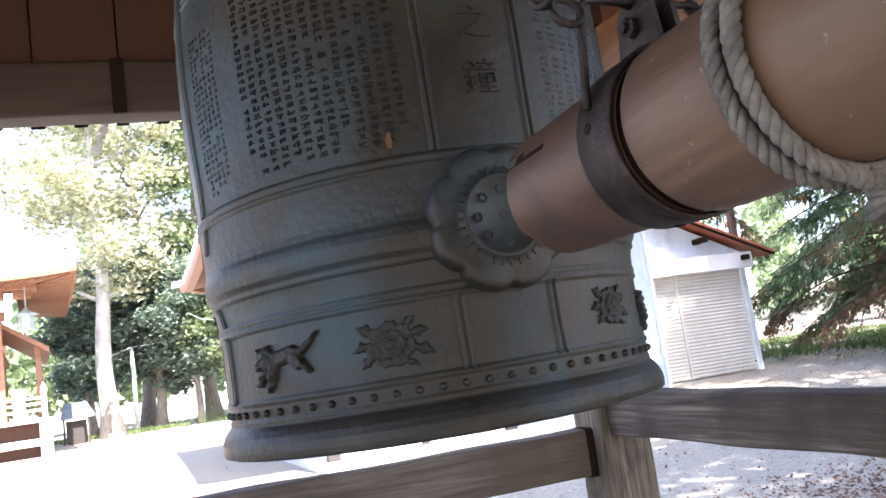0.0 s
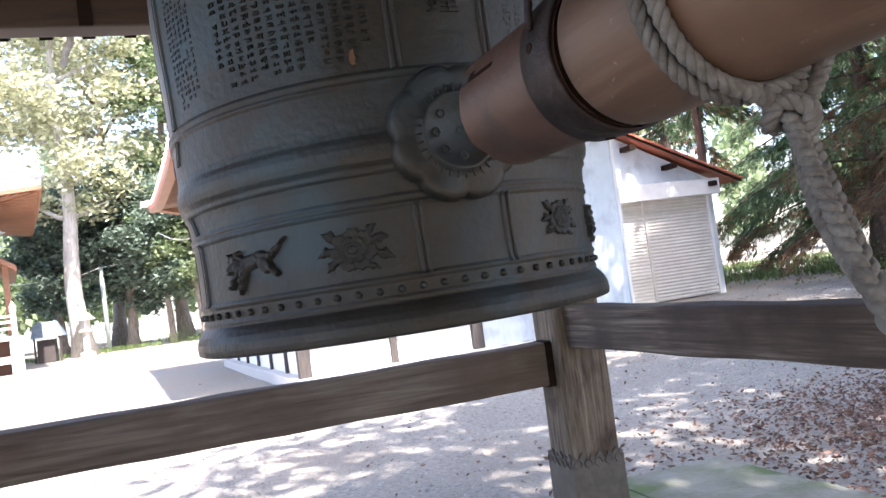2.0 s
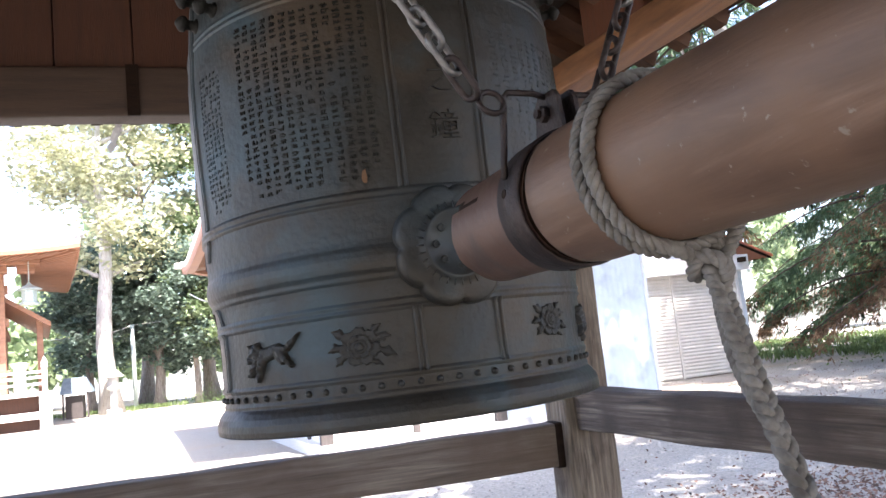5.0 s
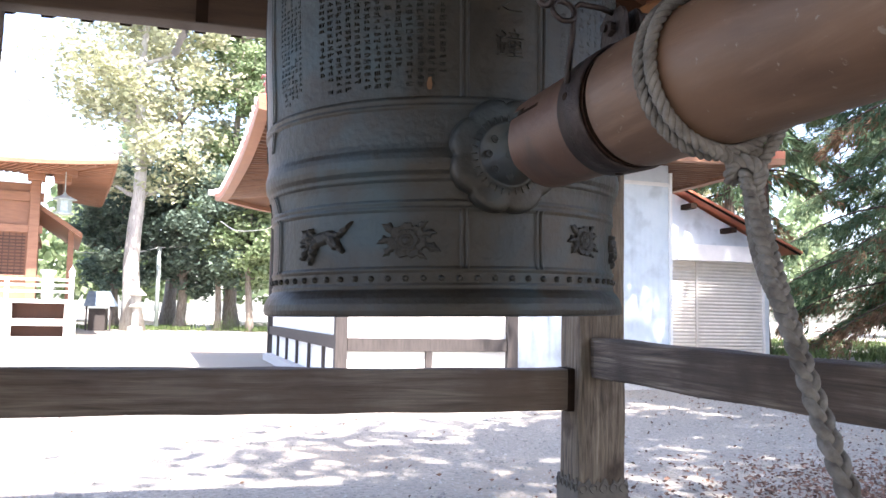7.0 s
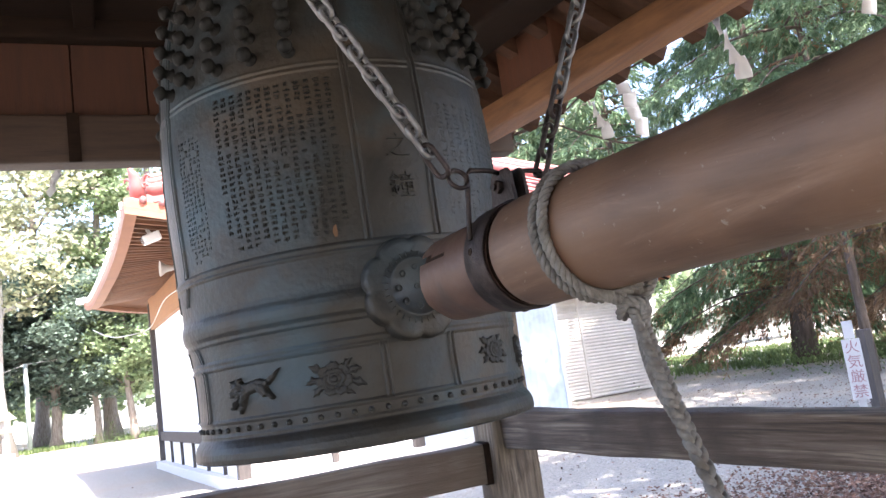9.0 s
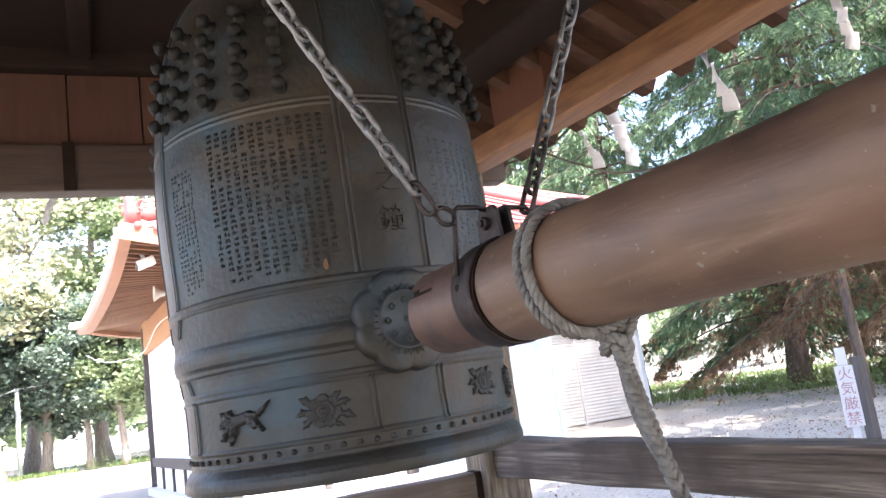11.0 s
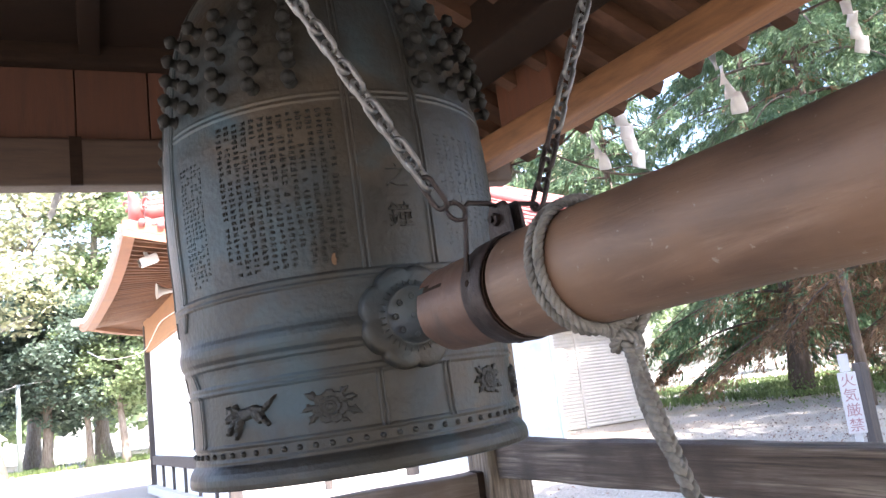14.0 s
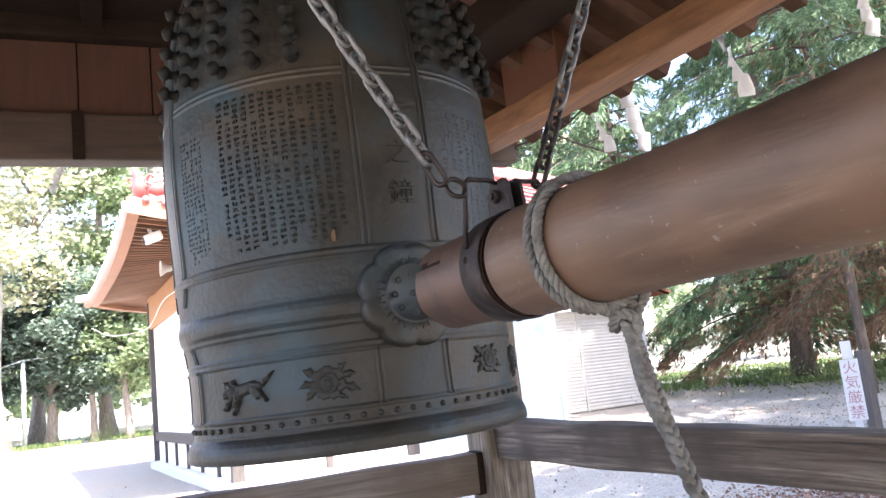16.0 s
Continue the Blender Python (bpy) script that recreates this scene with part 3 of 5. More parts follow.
lathe(bm_boss, [(0.0064, -0.003), (0.006, 0.002), (0.0048, 0.005), (0.0025, 0.0068), (0.0004, 0.0072)], 10)
boss_mesh = mesh_of(bm_boss, BRONZE, True)
for k in range(72):
    ob = new("boss", boss_mesh)
    ob.parent = bell
    ob.matrix_local = bell_frame(2.5 + 5 * k, 0.071)

# studs of the upper field
bm_stud = bmesh.new()
lathe(bm_stud, [(r * 0.86, z * 0.72) for r, z in ((0.019, -0.008), (0.018, 0.002), (0.013, 0.007), (0.0115, 0.018), (0.0125, 0.026), (0.0175, 0.03), (0.0195, 0.037), (0.0175, 0.045), (0.011, 0.052), (0.004, 0.058), (0.0006, 0.059))], 14)
stud_mesh = mesh_of(bm_stud, BRONZE_DARK, True)
for q in (0, 90, 180, 270):
    for c in range(5):
        for r in range(5):
            ob = new("stud", stud_mesh)
            ob.parent = bell
            ob.matrix_local = bell_frame(q + 15 + 12 * c, 0.822 + 0.048 * r)

# lotus striking disc, front and back
def lotus(az):
    side = Vector((math.cos(radians(az)), math.sin(radians(az)), 0))
    f = Matrix.Translation(on_bell(az, 0.29, 0.0)) @ Matrix((side, Vector((0, 0, 1)), side.cross(Vector((0, 0, 1))))).transposed().to_4x4() @ Matrix.Translation((0, 0.007, 0))
    bm = bmesh.new()
    n, rows = 96, [(0.0, 0.016), (0.058, 0.016), (0.06, 0.019), (0.066, 0.019), (0.068, 0.0125), (0.08, 0.0115), (0.094, 0.0125), (0.104, 0.0115), (0.109, 0.006), (0.111, -0.01)]
    rings = []
    for r, o in rows:
        ring = []
        for i in range(n):
            a = 2 * math.pi * i / n
            lobe = abs(math.sin(a * 4))
            rr = r * (1 + (0.1 * (lobe ** 0.6) - 0.03) * min(1, max(0, (r - 0.07) / 0.03)))
            oo = o + (0.0025 * lobe - 0.0015) * min(1, max(0, (r - 0.07) / 0.02))
            bend = -(rr * math.cos(a)) ** 2 / (2 * 0.41)
            rr *= 0.93
            ring.append(bm.verts.new(f @ Vector((rr * math.cos(a), rr * math.sin(a), oo + bend * 0.6))))
        rings.append(ring)
    for a, b in zip(rings, rings[1:]):
        for i in range(n):
            bm.faces.new((a[i], b[i], b[(i + 1) % n], a[(i + 1) % n]))
    bmesh.ops.remove_doubles(bm, verts=bm.verts, dist=1e-5)
    bmesh.ops.recalc_face_normals(bm, faces=bm.faces)
    disc = part("lotus_disc", bm, BRONZE, bell, "scalloped lotus striking disc", True)
    for k in range(9):
        a = 2 * math.pi * k / 8
        rr = 0.039 if k < 8 else 0
        part("seed_ring", ring_tube(bmesh.new(), f @ Matrix.Translation((rr * math.cos(a), rr * math.sin(a), 0.0155)), 0.0056, 0.0019, 12, 6), BRONZE, disc, "", True)
    for k in range(32):
        a = 2 * math.pi * k / 32
        part("petal_rib", tube(bmesh.new(), [f @ Vector((r * math.cos(a), r * math.sin(a), o)) for r, o in ((0.062, 0.0125), (0.068, 0.0125), (0.074, 0.0118))], 0.0014, 5), BRONZE, disc, "", True)


lotus(0)
lotus(180)


# relief peonies and running lions in the lower panels
def relief(name, az, z, half_w, half_h, height, label, nx=84, ny=60):
    """A cast relief as a height field over the skin; it ends where the height falls to nothing."""
    bm = bmesh.new()
    turn = half_w / 0.385 / math.pi * 180
    rows = []
    for j in range(ny + 1):
        row = []
        for i in range(nx + 1):
            u, v = -1 + 2 * i / nx, -1 + 2 * j / ny
            h = height(u * half_w / half_h, v)
            row.append((u, v, h))
        rows.append(row)
    made = {}
    def vert(i, j):
        if (i, j) not in made:
            u, v, h = rows[j][i]
            zz = z + v * half_h
            made[i, j] = bm.verts.new(on_bell(az + u * turn, zz, h if h > 0 else -0.0015))
        return made[i, j]
    for j in range(ny):
        for i in range(nx):
            if max(rows[j][i][2], rows[j][i + 1][2], rows[j + 1][i][2], rows[j + 1][i + 1][2]) > 0:
                bm.faces.new((vert(i, j), vert(i + 1, j), vert(i + 1, j + 1), vert(i, j + 1)))
    return part(name, bm, RELIEF, bell, label, True)


def capsule(x, y, a, b, r0, r1):
    """How far inside a tapered stroke from a to b the point lies, 1 on its axis."""
    dx, dy = b[0] - a[0], b[1] - a[1]
    t = min(1, max(0, ((x - a[0]) * dx + (y - a[1]) * dy) / (dx * dx + dy * dy)))
    d = math.hypot(x - a[0] - t * dx, y - a[1] - t * dy)
    return 1 - d / (r0 + (r1 - r0) * t)


LION = [((-0.35, 0.15), (0.45, 0.3), 0.3, 0.27), ((0.45, 0.3), (0.62, 0.15), 0.3, 0.24), ((0.62, 0.2), (0.92, -0.2), 0.2, 0.11), ((0.92, -0.2), (1.06, -0.38), 0.11, 0.1), ((0.45, 0.15), (0.68, -0.22), 0.17, 0.1),
        ((-0.3, 0.0), (-0.42, -0.5), 0.22, 0.12), ((-0.42, -0.5), (-0.6, -0.85), 0.12, 0.11), ((-0.5, 0.05), (-0.85, -0.4), 0.22, 0.12), ((-0.85, -0.4), (-1.0, -0.62), 0.12, 0.11),
        ((-0.62, 0.3), (-0.75, 0.2), 0.36, 0.32), ((-0.85, 0.15), (-0.95, -0.02), 0.2, 0.14), ((-0.6, 0.6), (-0.5, 0.66), 0.12, 0.08), ((-0.85, 0.55), (-0.92, 0.62), 0.1, 0.07),
        ((0.6, 0.4), (0.9, 0.32), 0.1, 0.13), ((0.9, 0.32), (1.15, 0.55), 0.13, 0.11), ((1.15, 0.55), (1.5, 0.9), 0.11, 0.02)]


def lion_height(x, y):
    best = 0.0
    for k, (a, c, r0, r1) in enumerate(LION):
        f = capsule(x, y, a, c, r0, r1)
        if f > 0:
            best = max(best, (0.0035 + 0.0065 * min(1, 2 * f) ** 0.6) * (1.12 if k in (5, 9, 10, 2) else 0.95))
    if best > 0:
        curl = math.sin(13 * x + 5 * noise.noise(Vector((3 * x, 3 * y, 1)))) * math.sin(13 * y)
        best += (0.0027 if x < -0.25 or x > 0.85 else 0.0009) * curl
    return best


def peony_height(x, y, lean):
    d, a = math.hypot(x * 0.92, y), math.atan2(y, x)
    best = 0.0
    if d < 0.3:
        best = 0.006 + 0.003 * (1 - (d / 0.3) ** 2) - (0.0025 if 0.17 < d < 0.21 else 0)
    for k, (R, n, h) in enumerate(((0.52, 6, 0.0075), (0.84, 7, 0.0055))):
        edge = R * (0.86 + 0.16 * abs(math.cos(a * n / 2 + k * 0.8 + lean)) ** 0.7 + 0.03 * math.sin(a * 19 + k))
        inner = R * 0.52
        if inner <= d < edge:
            t = (d - inner) / (edge - inner)
            best = max(best, h * (0.55 + 0.5 * t) - 0.0012 * (abs(math.cos(a * n / 2 + k * 0.8 + lean)) < 0.2))
    for p, q, w in (((-0.62, 0.1), (-1.5, -0.1), 0.2), ((-0.55, 0.35), (-1.25, 0.8), 0.21), ((-0.6, -0.25), (-1.2, -0.75), 0.19), ((0.65, -0.15), (1.6, -0.55), 0.2), ((0.6, 0.25), (1.45, 0.35), 0.19), ((0.5, 0.5), (1.0, 0.9), 0.15), ((0.35, -0.6), (0.95, -0.9), 0.13)):
        m = (p[0] * 0.45 + q[0] * 0.55, p[1] * 0.45 + q[1] * 0.55 + 0.05)
        wave = 1 + 0.22 * math.sin(17 * x + 11 * y)
        f = max(capsule(x, y, p, m, 0.05, w * wave), capsule(x, y, m, q, w * wave, 0.015))
        if f > 0:
            best = max(best, 0.0022 + 0.004 * f ** 0.7 - (0.0016 if f > 0.84 else 0))
    return best


for q in (0, 180):
    relief("relief_flower", q - 27, 0.141, 0.072, 0.039, lambda x, y: peony_height(x, y, 0.0), "raised peony relief")
    relief("relief_lion", q - 55, 0.141, 0.086, 0.043, lambda x, y: lion_height(x / 1.2, y), "raised running lion relief")
    relief("relief_flower", q + 30, 0.149, 0.056, 0.035, lambda x, y: peony_height(x, y, 0.5), "raised peony relief")
    relief("relief_lion", q + 58, 0.141, 0.086, 0.043, lambda x, y: lion_height(x / 1.2, y), "raised running lion relief")


# inscription columns: raised strokes that cannot be read, as short bars
def inscription(name, az0, az1, z0, z1, cols, rows, seed, ragged, mat, depth=0.0022, skip=0.05):
    rng = random.Random(seed)
    verts, faces = [], []
    daz, dz = (az1 - az0) / cols, (z1 - z0) / rows
    for c in range(cols):
        last = rows if c % 4 else rows - rng.randint(0, ragged)
        for r in range(last):
            if rng.random() < skip:
                continue
            f = bell_frame(az0 + daz * (c + 0.5), z1 - dz * (r + 0.5), 0.0)
            w, h = daz * 0.0071 * 0.34, dz * 0.36
            for k in range(rng.randint(5, 8)):
                if rng.random() < 0.55:
                    x, y, a, b = rng.uniform(-0.2, 0.2) * w, rng.uniform(-0.9, 0.9) * h, w * rng.uniform(0.4, 1.0), h * 0.085
                else:
                    x, y, a, b = rng.uniform(-0.8, 0.8) * w, rng.uniform(-0.3, 0.3) * h, w * 0.1, h * rng.uniform(0.3, 0.9)
                i = len(verts)
                for o in (-0.001, depth):
                    for u, v in ((-1, -1), (1, -1), (1, 1), (-1, 1)):
                        verts.append(tuple(f @ Vector((x + u * a, y + v * b, o))))
                faces += [(i + 4, i + 5, i + 6, i + 7), (i, i + 1, i + 5, i + 4), (i + 1, i + 2, i + 6, i + 5), (i + 2, i + 3, i + 7, i + 6), (i + 3, i, i + 4, i + 7)]
    ob = raw_mesh(name, verts, faces, mat, bell, "columns of raised unreadable writing")
    tagged(ob, kind="stuff")


inscription("inscription", -54, -15.5, 0.425, 0.757, 13, 27, 11, 4, BRONZE_DARK)
inscription("inscription", -73, -61, 0.425, 0.7, 6, 26, 12, 5, BRONZE, 0.0012)
inscription("inscription", 17, 62, 0.425, 0.7, 12, 26, 13, 5, BRONZE, 0.0005)
inscription("inscription", 126, 164.5, 0.425, 0.757, 13, 27, 14, 4, BRONZE_DARK)


# the large characters down the front band
def bell_character(ch, z, size, az=0.0):
    cu = bpy.data.curves.new("character", "FONT")
    cu.body, cu.size, cu.extrude, cu.align_x, cu.align_y = ch, size, 0.0022, "CENTER", "CENTER"
    cu.offset = -0.0011
    cu.resolution_u = 2
    tmp = bpy.data.objects.new("tmp", cu)
    scene.collection.objects.link(tmp)
    dg = bpy.context.evaluated_depsgraph_get()
    me = bpy.data.meshes.new_from_object(tmp.evaluated_get(dg))
    bpy.data.objects.remove(tmp)
    me.materials.clear()
    me.materials.append(RELIEF)
    ob = new("raised_character", me)
    ob.parent = bell
    ob.matrix_local = bell_frame(az, z, 0.002)
    return ob


bell_character("\u9418", 0.508, 0.06, 1.2)
bell_character("\u4e4b", 0.594, 0.058, 1.2)
# rust bloom beside the band
bm = bmesh.new()
f = bell_frame(-20.5, 0.43, 0.0035)
ring = [bm.verts.new(f @ Vector((0.005 * (1 + 0.9 * noise.noise(Vector((math.cos(a), math.sin(a), 3)))) * math.cos(a), 0.012 * (1 + 0.9 * noise.noise(Vector((math.cos(a) * 2, math.sin(a) * 2, 1)))) * math.sin(a), 0))) for a in np.linspace(0, 2 * math.pi, 24, endpoint=False)]
bm.faces.new(ring)
part("rust_spot", bm, RUST, bell, "orange rust spot")
# hanger loop
bm = bmesh.new()
ring_tube(bm, Matrix.Translation((0, 0, 1.33)) @ Matrix.Rotation(math.pi / 2, 4, "X"), 0.12, 0.035, 32, 12)
box(bm, -0.2, -0.09, -0.05, 0.05, 1.22, 1.36, 0.02)
box(bm, 0.09, 0.2, -0.05, 0.05, 1.22, 1.36, 0.02)
part("crown_loop", bm, BRONZE_DARK, bell, "cast dragon-headed hanging loop", True)
bm = bmesh.new()
ring_tube(bm, Matrix.Translation((0, 0, 1.5)) @ Matrix.Rotation(math.pi / 2, 4, "Y"), 0.1, 0.016, 24, 8)
hook = part("hanger_ring", bm, IRON, bell, "iron ring that holds the bell", True)

# ---- the striking log ----
LZ = 1.487
LOG_AT = Matrix.Translation((0.024, -0.9, 1.489)) @ Matrix.Rotation(math.atan(0.107), 4, "Z") @ Matrix.Rotation(-0.003, 4, "X") @ Matrix.Translation((0, 0.799, 0))
striker = thing("striking_log", "smooth brown hanging log that strikes the bell", "striking log", at=LOG_AT)
ALONG = Matrix.Rotation(math.pi / 2, 4, "X")          # local z runs to -y
bm = bmesh.new()
prof = [(0.02, 0.75), (0.079, 0.751), (0.083, 0.757), (0.0845, 0.775), (0.084, 0.8)] + [(0.083 + 0.0015 * math.sin(i * 1.7), 0.8 + 0.14 * i) for i in range(1, 21)] + [(0.08, 3.62), (0.02, 3.625)]
lathe(bm, prof, 64, ALONG)
bmesh.ops.recalc_face_normals(bm, faces=bm.faces)
for v in bm.verts:
    n3 = noise.noise(Vector((v.co.x * 7, v.co.y * 1.2, v.co.z * 7)))
    v.co.x *= 1 + 0.018 * n3
    v.co.z *= 1 + 0.018 * n3
part("log", bm, LOG_WOOD, striker, "smooth brown log", True)
bm = bmesh.new()
n, cuts = 72, 18
rings = []
for c in range(cuts + 1):
    s = 0.512 + (0.745 - 0.512) * c / cuts
    r = 0.0745 + 0.006 * c / cuts
    ring = []
    for i in range(n):
        a = 2 * math.pi * i / n
        rr = r + 0.0012 * noise.noise(Vector((3 * math.cos(a), 3 * math.sin(a), s * 9)))
        so = s + (0.010 * noise.noise(Vector((2 * math.cos(a), 2 * math.sin(a), 4.0))) if c == 0 else 0)
        ring.append(bm.verts.new((rr * math.cos(a), -so, rr * math.sin(a))))
    rings.append(ring)
for c in range(cuts):
    for i in range(n):
        if (i == 31 and c < 7) or (i == 30 and c < 3):
            continue                                   # the torn slit
        bm.faces.new((rings[c][i], rings[c][(i + 1) % n], rings[c + 1][(i + 1) % n], rings[c + 1][i]))
part("copper_sleeve", bm, COPPER, striker, "brown copper sheet sleeve with a torn slit", True)
bm = bmesh.new()
lathe(bm, [(0.005, 0.522), (0.071, 0.522), (0.0735, 0.535), (0.075, 0.755), (0.005, 0.755)], 48, ALONG)
bmesh.ops.recalc_face_normals(bm, faces=bm.faces)
part("log_end", bm, DARK_WOOD, striker, "", True)
bm = bmesh.new()
lathe(bm, [(0.0815, 0.683), (0.0845, 0.685), (0.0868, 0.742), (0.083, 0.744)], 64, ALONG, closed=True)
bmesh.ops.recalc_face_normals(bm, faces=bm.faces)
band = part("iron_band", bm, IRON, striker, "rusty iron band", True)
for a in (172, 8, 270):
    bm = bmesh.new()
    v = Vector((0.0858 * math.cos(radians(a)), -0.707, 0.0858 * math.sin(radians(a))))
    lathe(bm, [(0.0062, -0.002), (0.0055, 0.0005), (0.001, 0.001)], 10, Matrix.Translation(v) @ Vector((v.x, 0, v.z)).to_track_quat("Z", "Y").to_matrix().to_4x4())
    part("nail_hole", bm, DARK_WOOD, band)
# the band's upturned ends with a bolt, bent wire shackles and rings on both sides
for s in (-1, 1):
    bm = bmesh.new()
    lug = [(-0.681, 0.079), (-0.747, 0.079), (-0.741, 0.128), (-0.733, 0.138), (-0.697, 0.138), (-0.689, 0.13)]
    x0, x1 = sorted((s * 0.009, s * 0.015))
    lo = [bm.verts.new((x0, y, z)) for y, z in lug]
    hi = [bm.verts.new((x1, y, z)) for y, z in lug]
    bm.faces.new(lo[::-1])
    bm.faces.new(hi)
    for i in range(len(lug)):
        bm.faces.new((lo[i], lo[(i + 1) % 6], hi[(i + 1) % 6], hi[i]))
    bmesh.ops.recalc_face_normals(bm, faces=bm.faces)
    part("lug", bm, IRON, band, "iron lug plate")
bm = bmesh.new()
tube(bm, [(-0.03, -0.712, 0.112), (0.034, -0.712, 0.112)], 0.006, 10)
lathe(bm, [(0.011, -0.004), (0.011, 0.004), (0.008, 0.006)], 6, Matrix.Translation((-0.019, -0.712, 0.112)) @ Matrix.Rotation(-math.pi / 2, 4, "Y"))
lathe(bm, [(0.011, -0.004), (0.011, 0.004), (0.008, 0.006)], 6, Matrix.Translation((0.02, -0.712, 0.112)) @ Matrix.Rotation(math.pi / 2, 4, "Y"))
part("bolt", bm, IRON, band)
for s in (-1, 1):
    bm = bmesh.new()
    tube(bm, [(s * 0.012, -0.712, 0.134), (s * 0.03, -0.712, 0.139), (s * 0.066, -0.712, 0.139), (s * 0.073, -0.712, 0.132), (s * 0.076, -0.71, 0.09), (s * 0.08, -0.708, 0.05), (s * 0.082, -0.708, 0.03)], 0.0042, 8)
    part("shackle", bm, IRON, band, "bent iron shackle", True)
    bm = bmesh.new()
    ring_tube(bm, Matrix.Translation((s * 0.092, -0.716, 0.124)) @ Matrix.Rotation(radians(70), 4, "X"), 0.0165, 0.0037, 20, 8)
    part("ring", bm, IRON, band, "iron ring", True)


def rope_strands(pts, radius, strand, count, turns, name, parent, label):
    """Strands twisted round a path."""
    pts = [Vector(p) for p in pts]
    for k in range(count):
        out, up = [], None
        for i, p in enumerate(pts):
            d = (pts[min(i + 1, len(pts) - 1)] - pts[max(i - 1, 0)]).normalized()
            if up is None:
                up = d.orthogonal().normalized()
            up = (up - d * up.dot(d)).normalized()
            side = d.cross(up)
            a = 2 * math.pi * (turns * i / (len(pts) - 1) + k / count)
            out.append(p + radius * (math.cos(a) * up + math.sin(a) * side))
        bm = bmesh.new()
        tube(bm, out, strand, 8)
        part("strand", bm, ROPE, parent, "", True)


rope = thing("bell_rope", "thick grey rope looped and knotted round the log", "rope")
for j, (y0, lean) in enumerate(((-0.886, 0.003), (-0.907, 0.004))):
    pts = []
    for i in range(120):
        a = 2 * math.pi * i / 119 - math.pi / 2
        rr = 0.0925
        pts.append(LOG_AT @ Vector((rr * math.cos(a), y0 + lean * math.sin(a), rr * math.sin(a))))
    rope_strands(pts, 0.0041, 0.0041, 3, 17, "coil", rope, "")


def braid(pts, width, strand, plaits, parent):
    pts = [Vector(p) for p in pts]
    L = len(pts) - 1
    for k in range(3):
        out = []
        for i, p in enumerate(pts):
            a = 2 * math.pi * (plaits * i / L + k / 3)
            out.append(p + Vector((width * math.cos(a), width * math.cos(a) * 0.25 , 0)) + Vector((-0.2, -0.8, 0.1)) * (width * 0.55 * math.sin(2 * a)))
        bm = bmesh.new()
        tube(bm, out, strand, 8)
        part("strand", bm, ROPE, parent, "", True)


def curve_pts(ctrl, n):
    """Smooth points through control points (Catmull-Rom)."""
    c = [Vector(p) for p in ctrl]
    c = [2 * c[0] - c[1]] + c + [2 * c[-1] - c[-2]]
    out = []
    for i in range(1, len(c) - 2):
        for k in range(n):
            t = k / n
            out.append(0.5 * ((2 * c[i]) + (c[i + 1] - c[i - 1]) * t + (2 * c[i - 1] - 5 * c[i] + 4 * c[i + 1] - c[i + 2]) * t * t + (3 * c[i] - c[i - 1] - 3 * c[i + 1] + c[i + 2]) * t ** 3))
    out.append(c[-2])
    return out


def by_log(*pts):
    """Points given beside the log (x across, y along, z up), in the world."""
    return [LOG_AT @ Vector(p) for p in pts]


KX = 0.004          # the knot hangs a little past the log's middle
rope_strands(curve_pts(by_log((-0.03, -0.908, -0.086), (-0.01, -0.91, -0.092), (0.008 + KX, -0.908, -0.099), (0.024 + KX, -0.898, -0.099), (0.046 + KX, -0.91, -0.089), (0.048 + KX, -0.9, -0.106), (0.024 + KX, -0.892, -0.12), (0.016 + KX, -0.912, -0.102), (0.036 + KX, -0.926, -0.113), (0.036 + KX, -0.914, -0.138)), 14), 0.0043, 0.0043, 3, 9, "knot", rope, "")
rope_strands(curve_pts(by_log((0.09, -0.92, -0.02), (0.075, -0.922, -0.06), (0.055 + KX, -0.918, -0.09), (0.04 + KX, -0.908, -0.118)), 14), 0.004, 0.004, 3, 4, "coil_end", rope, "")
B0 = by_log((0.034 + KX, -0.908, -0.112))[0]
HANG = [(0, 0, 0), (0, -0.024, -0.07), (0, -0.064, -0.17), (0, -0.14, -0.32), (0, -0.24, -0.49), (0, -0.36, -0.62)]
braid(curve_pts([B0 + Vector(p) for p in HANG], 40), 0.0088, 0.006, 14, rope)
rope_strands(curve_pts([B0 + Vector(p) for p in ((0.006, 0.0, 0.005), (0.002, -0.004, -0.05), (-0.003, -0.028, -0.11), (0.0, -0.068, -0.175))], 30), 0.0046, 0.0046, 3, 8, "tail", rope, "")


# ---- chains ----
def link_mesh(mat, pitch=0.044, w=0.011, r=0.0044):
    bm = bmesh.new()
    half = pitch / 2 - w + r * 1.4
    pts = []
    for i in range(9):
        a = math.pi * i / 8
        pts.append((w * math.cos(a), 0, half + w * math.sin(a)))
    for i in range(9):
        a = math.pi + math.pi * i / 8
        pts.append((w * math.cos(a), 0, -half + w * math.sin(a)))
    pts.append(pts[0])
    tube(bm, pts, r, 7, False)
    return mesh_of(bm, mat, True)


LINK, LINK_RUST = link_mesh(CHAIN), link_mesh(IRON)


def chain(a, b, label, rusty_low=3, pitch=0.036):
    a, b = Vector(a), Vector(b)
    ch = thing("chain", label, "chain", "chains that carry the log")
    n = max(2, round((b - a).length / pitch))
    q = (b - a).to_track_quat("Z", "Y").to_matrix().to_4x4()
    for i in range(n):
        p = a + (b - a) * ((i + 0.5) / n)
        ob = new("link", LINK_RUST if i < rusty_low else LINK)
        ob.parent = ch
        ob.matrix_local = Matrix.Translation(p) @ q @ Matrix.Rotation(math.pi / 2 * (i % 2) + 0.5, 4, "Z")


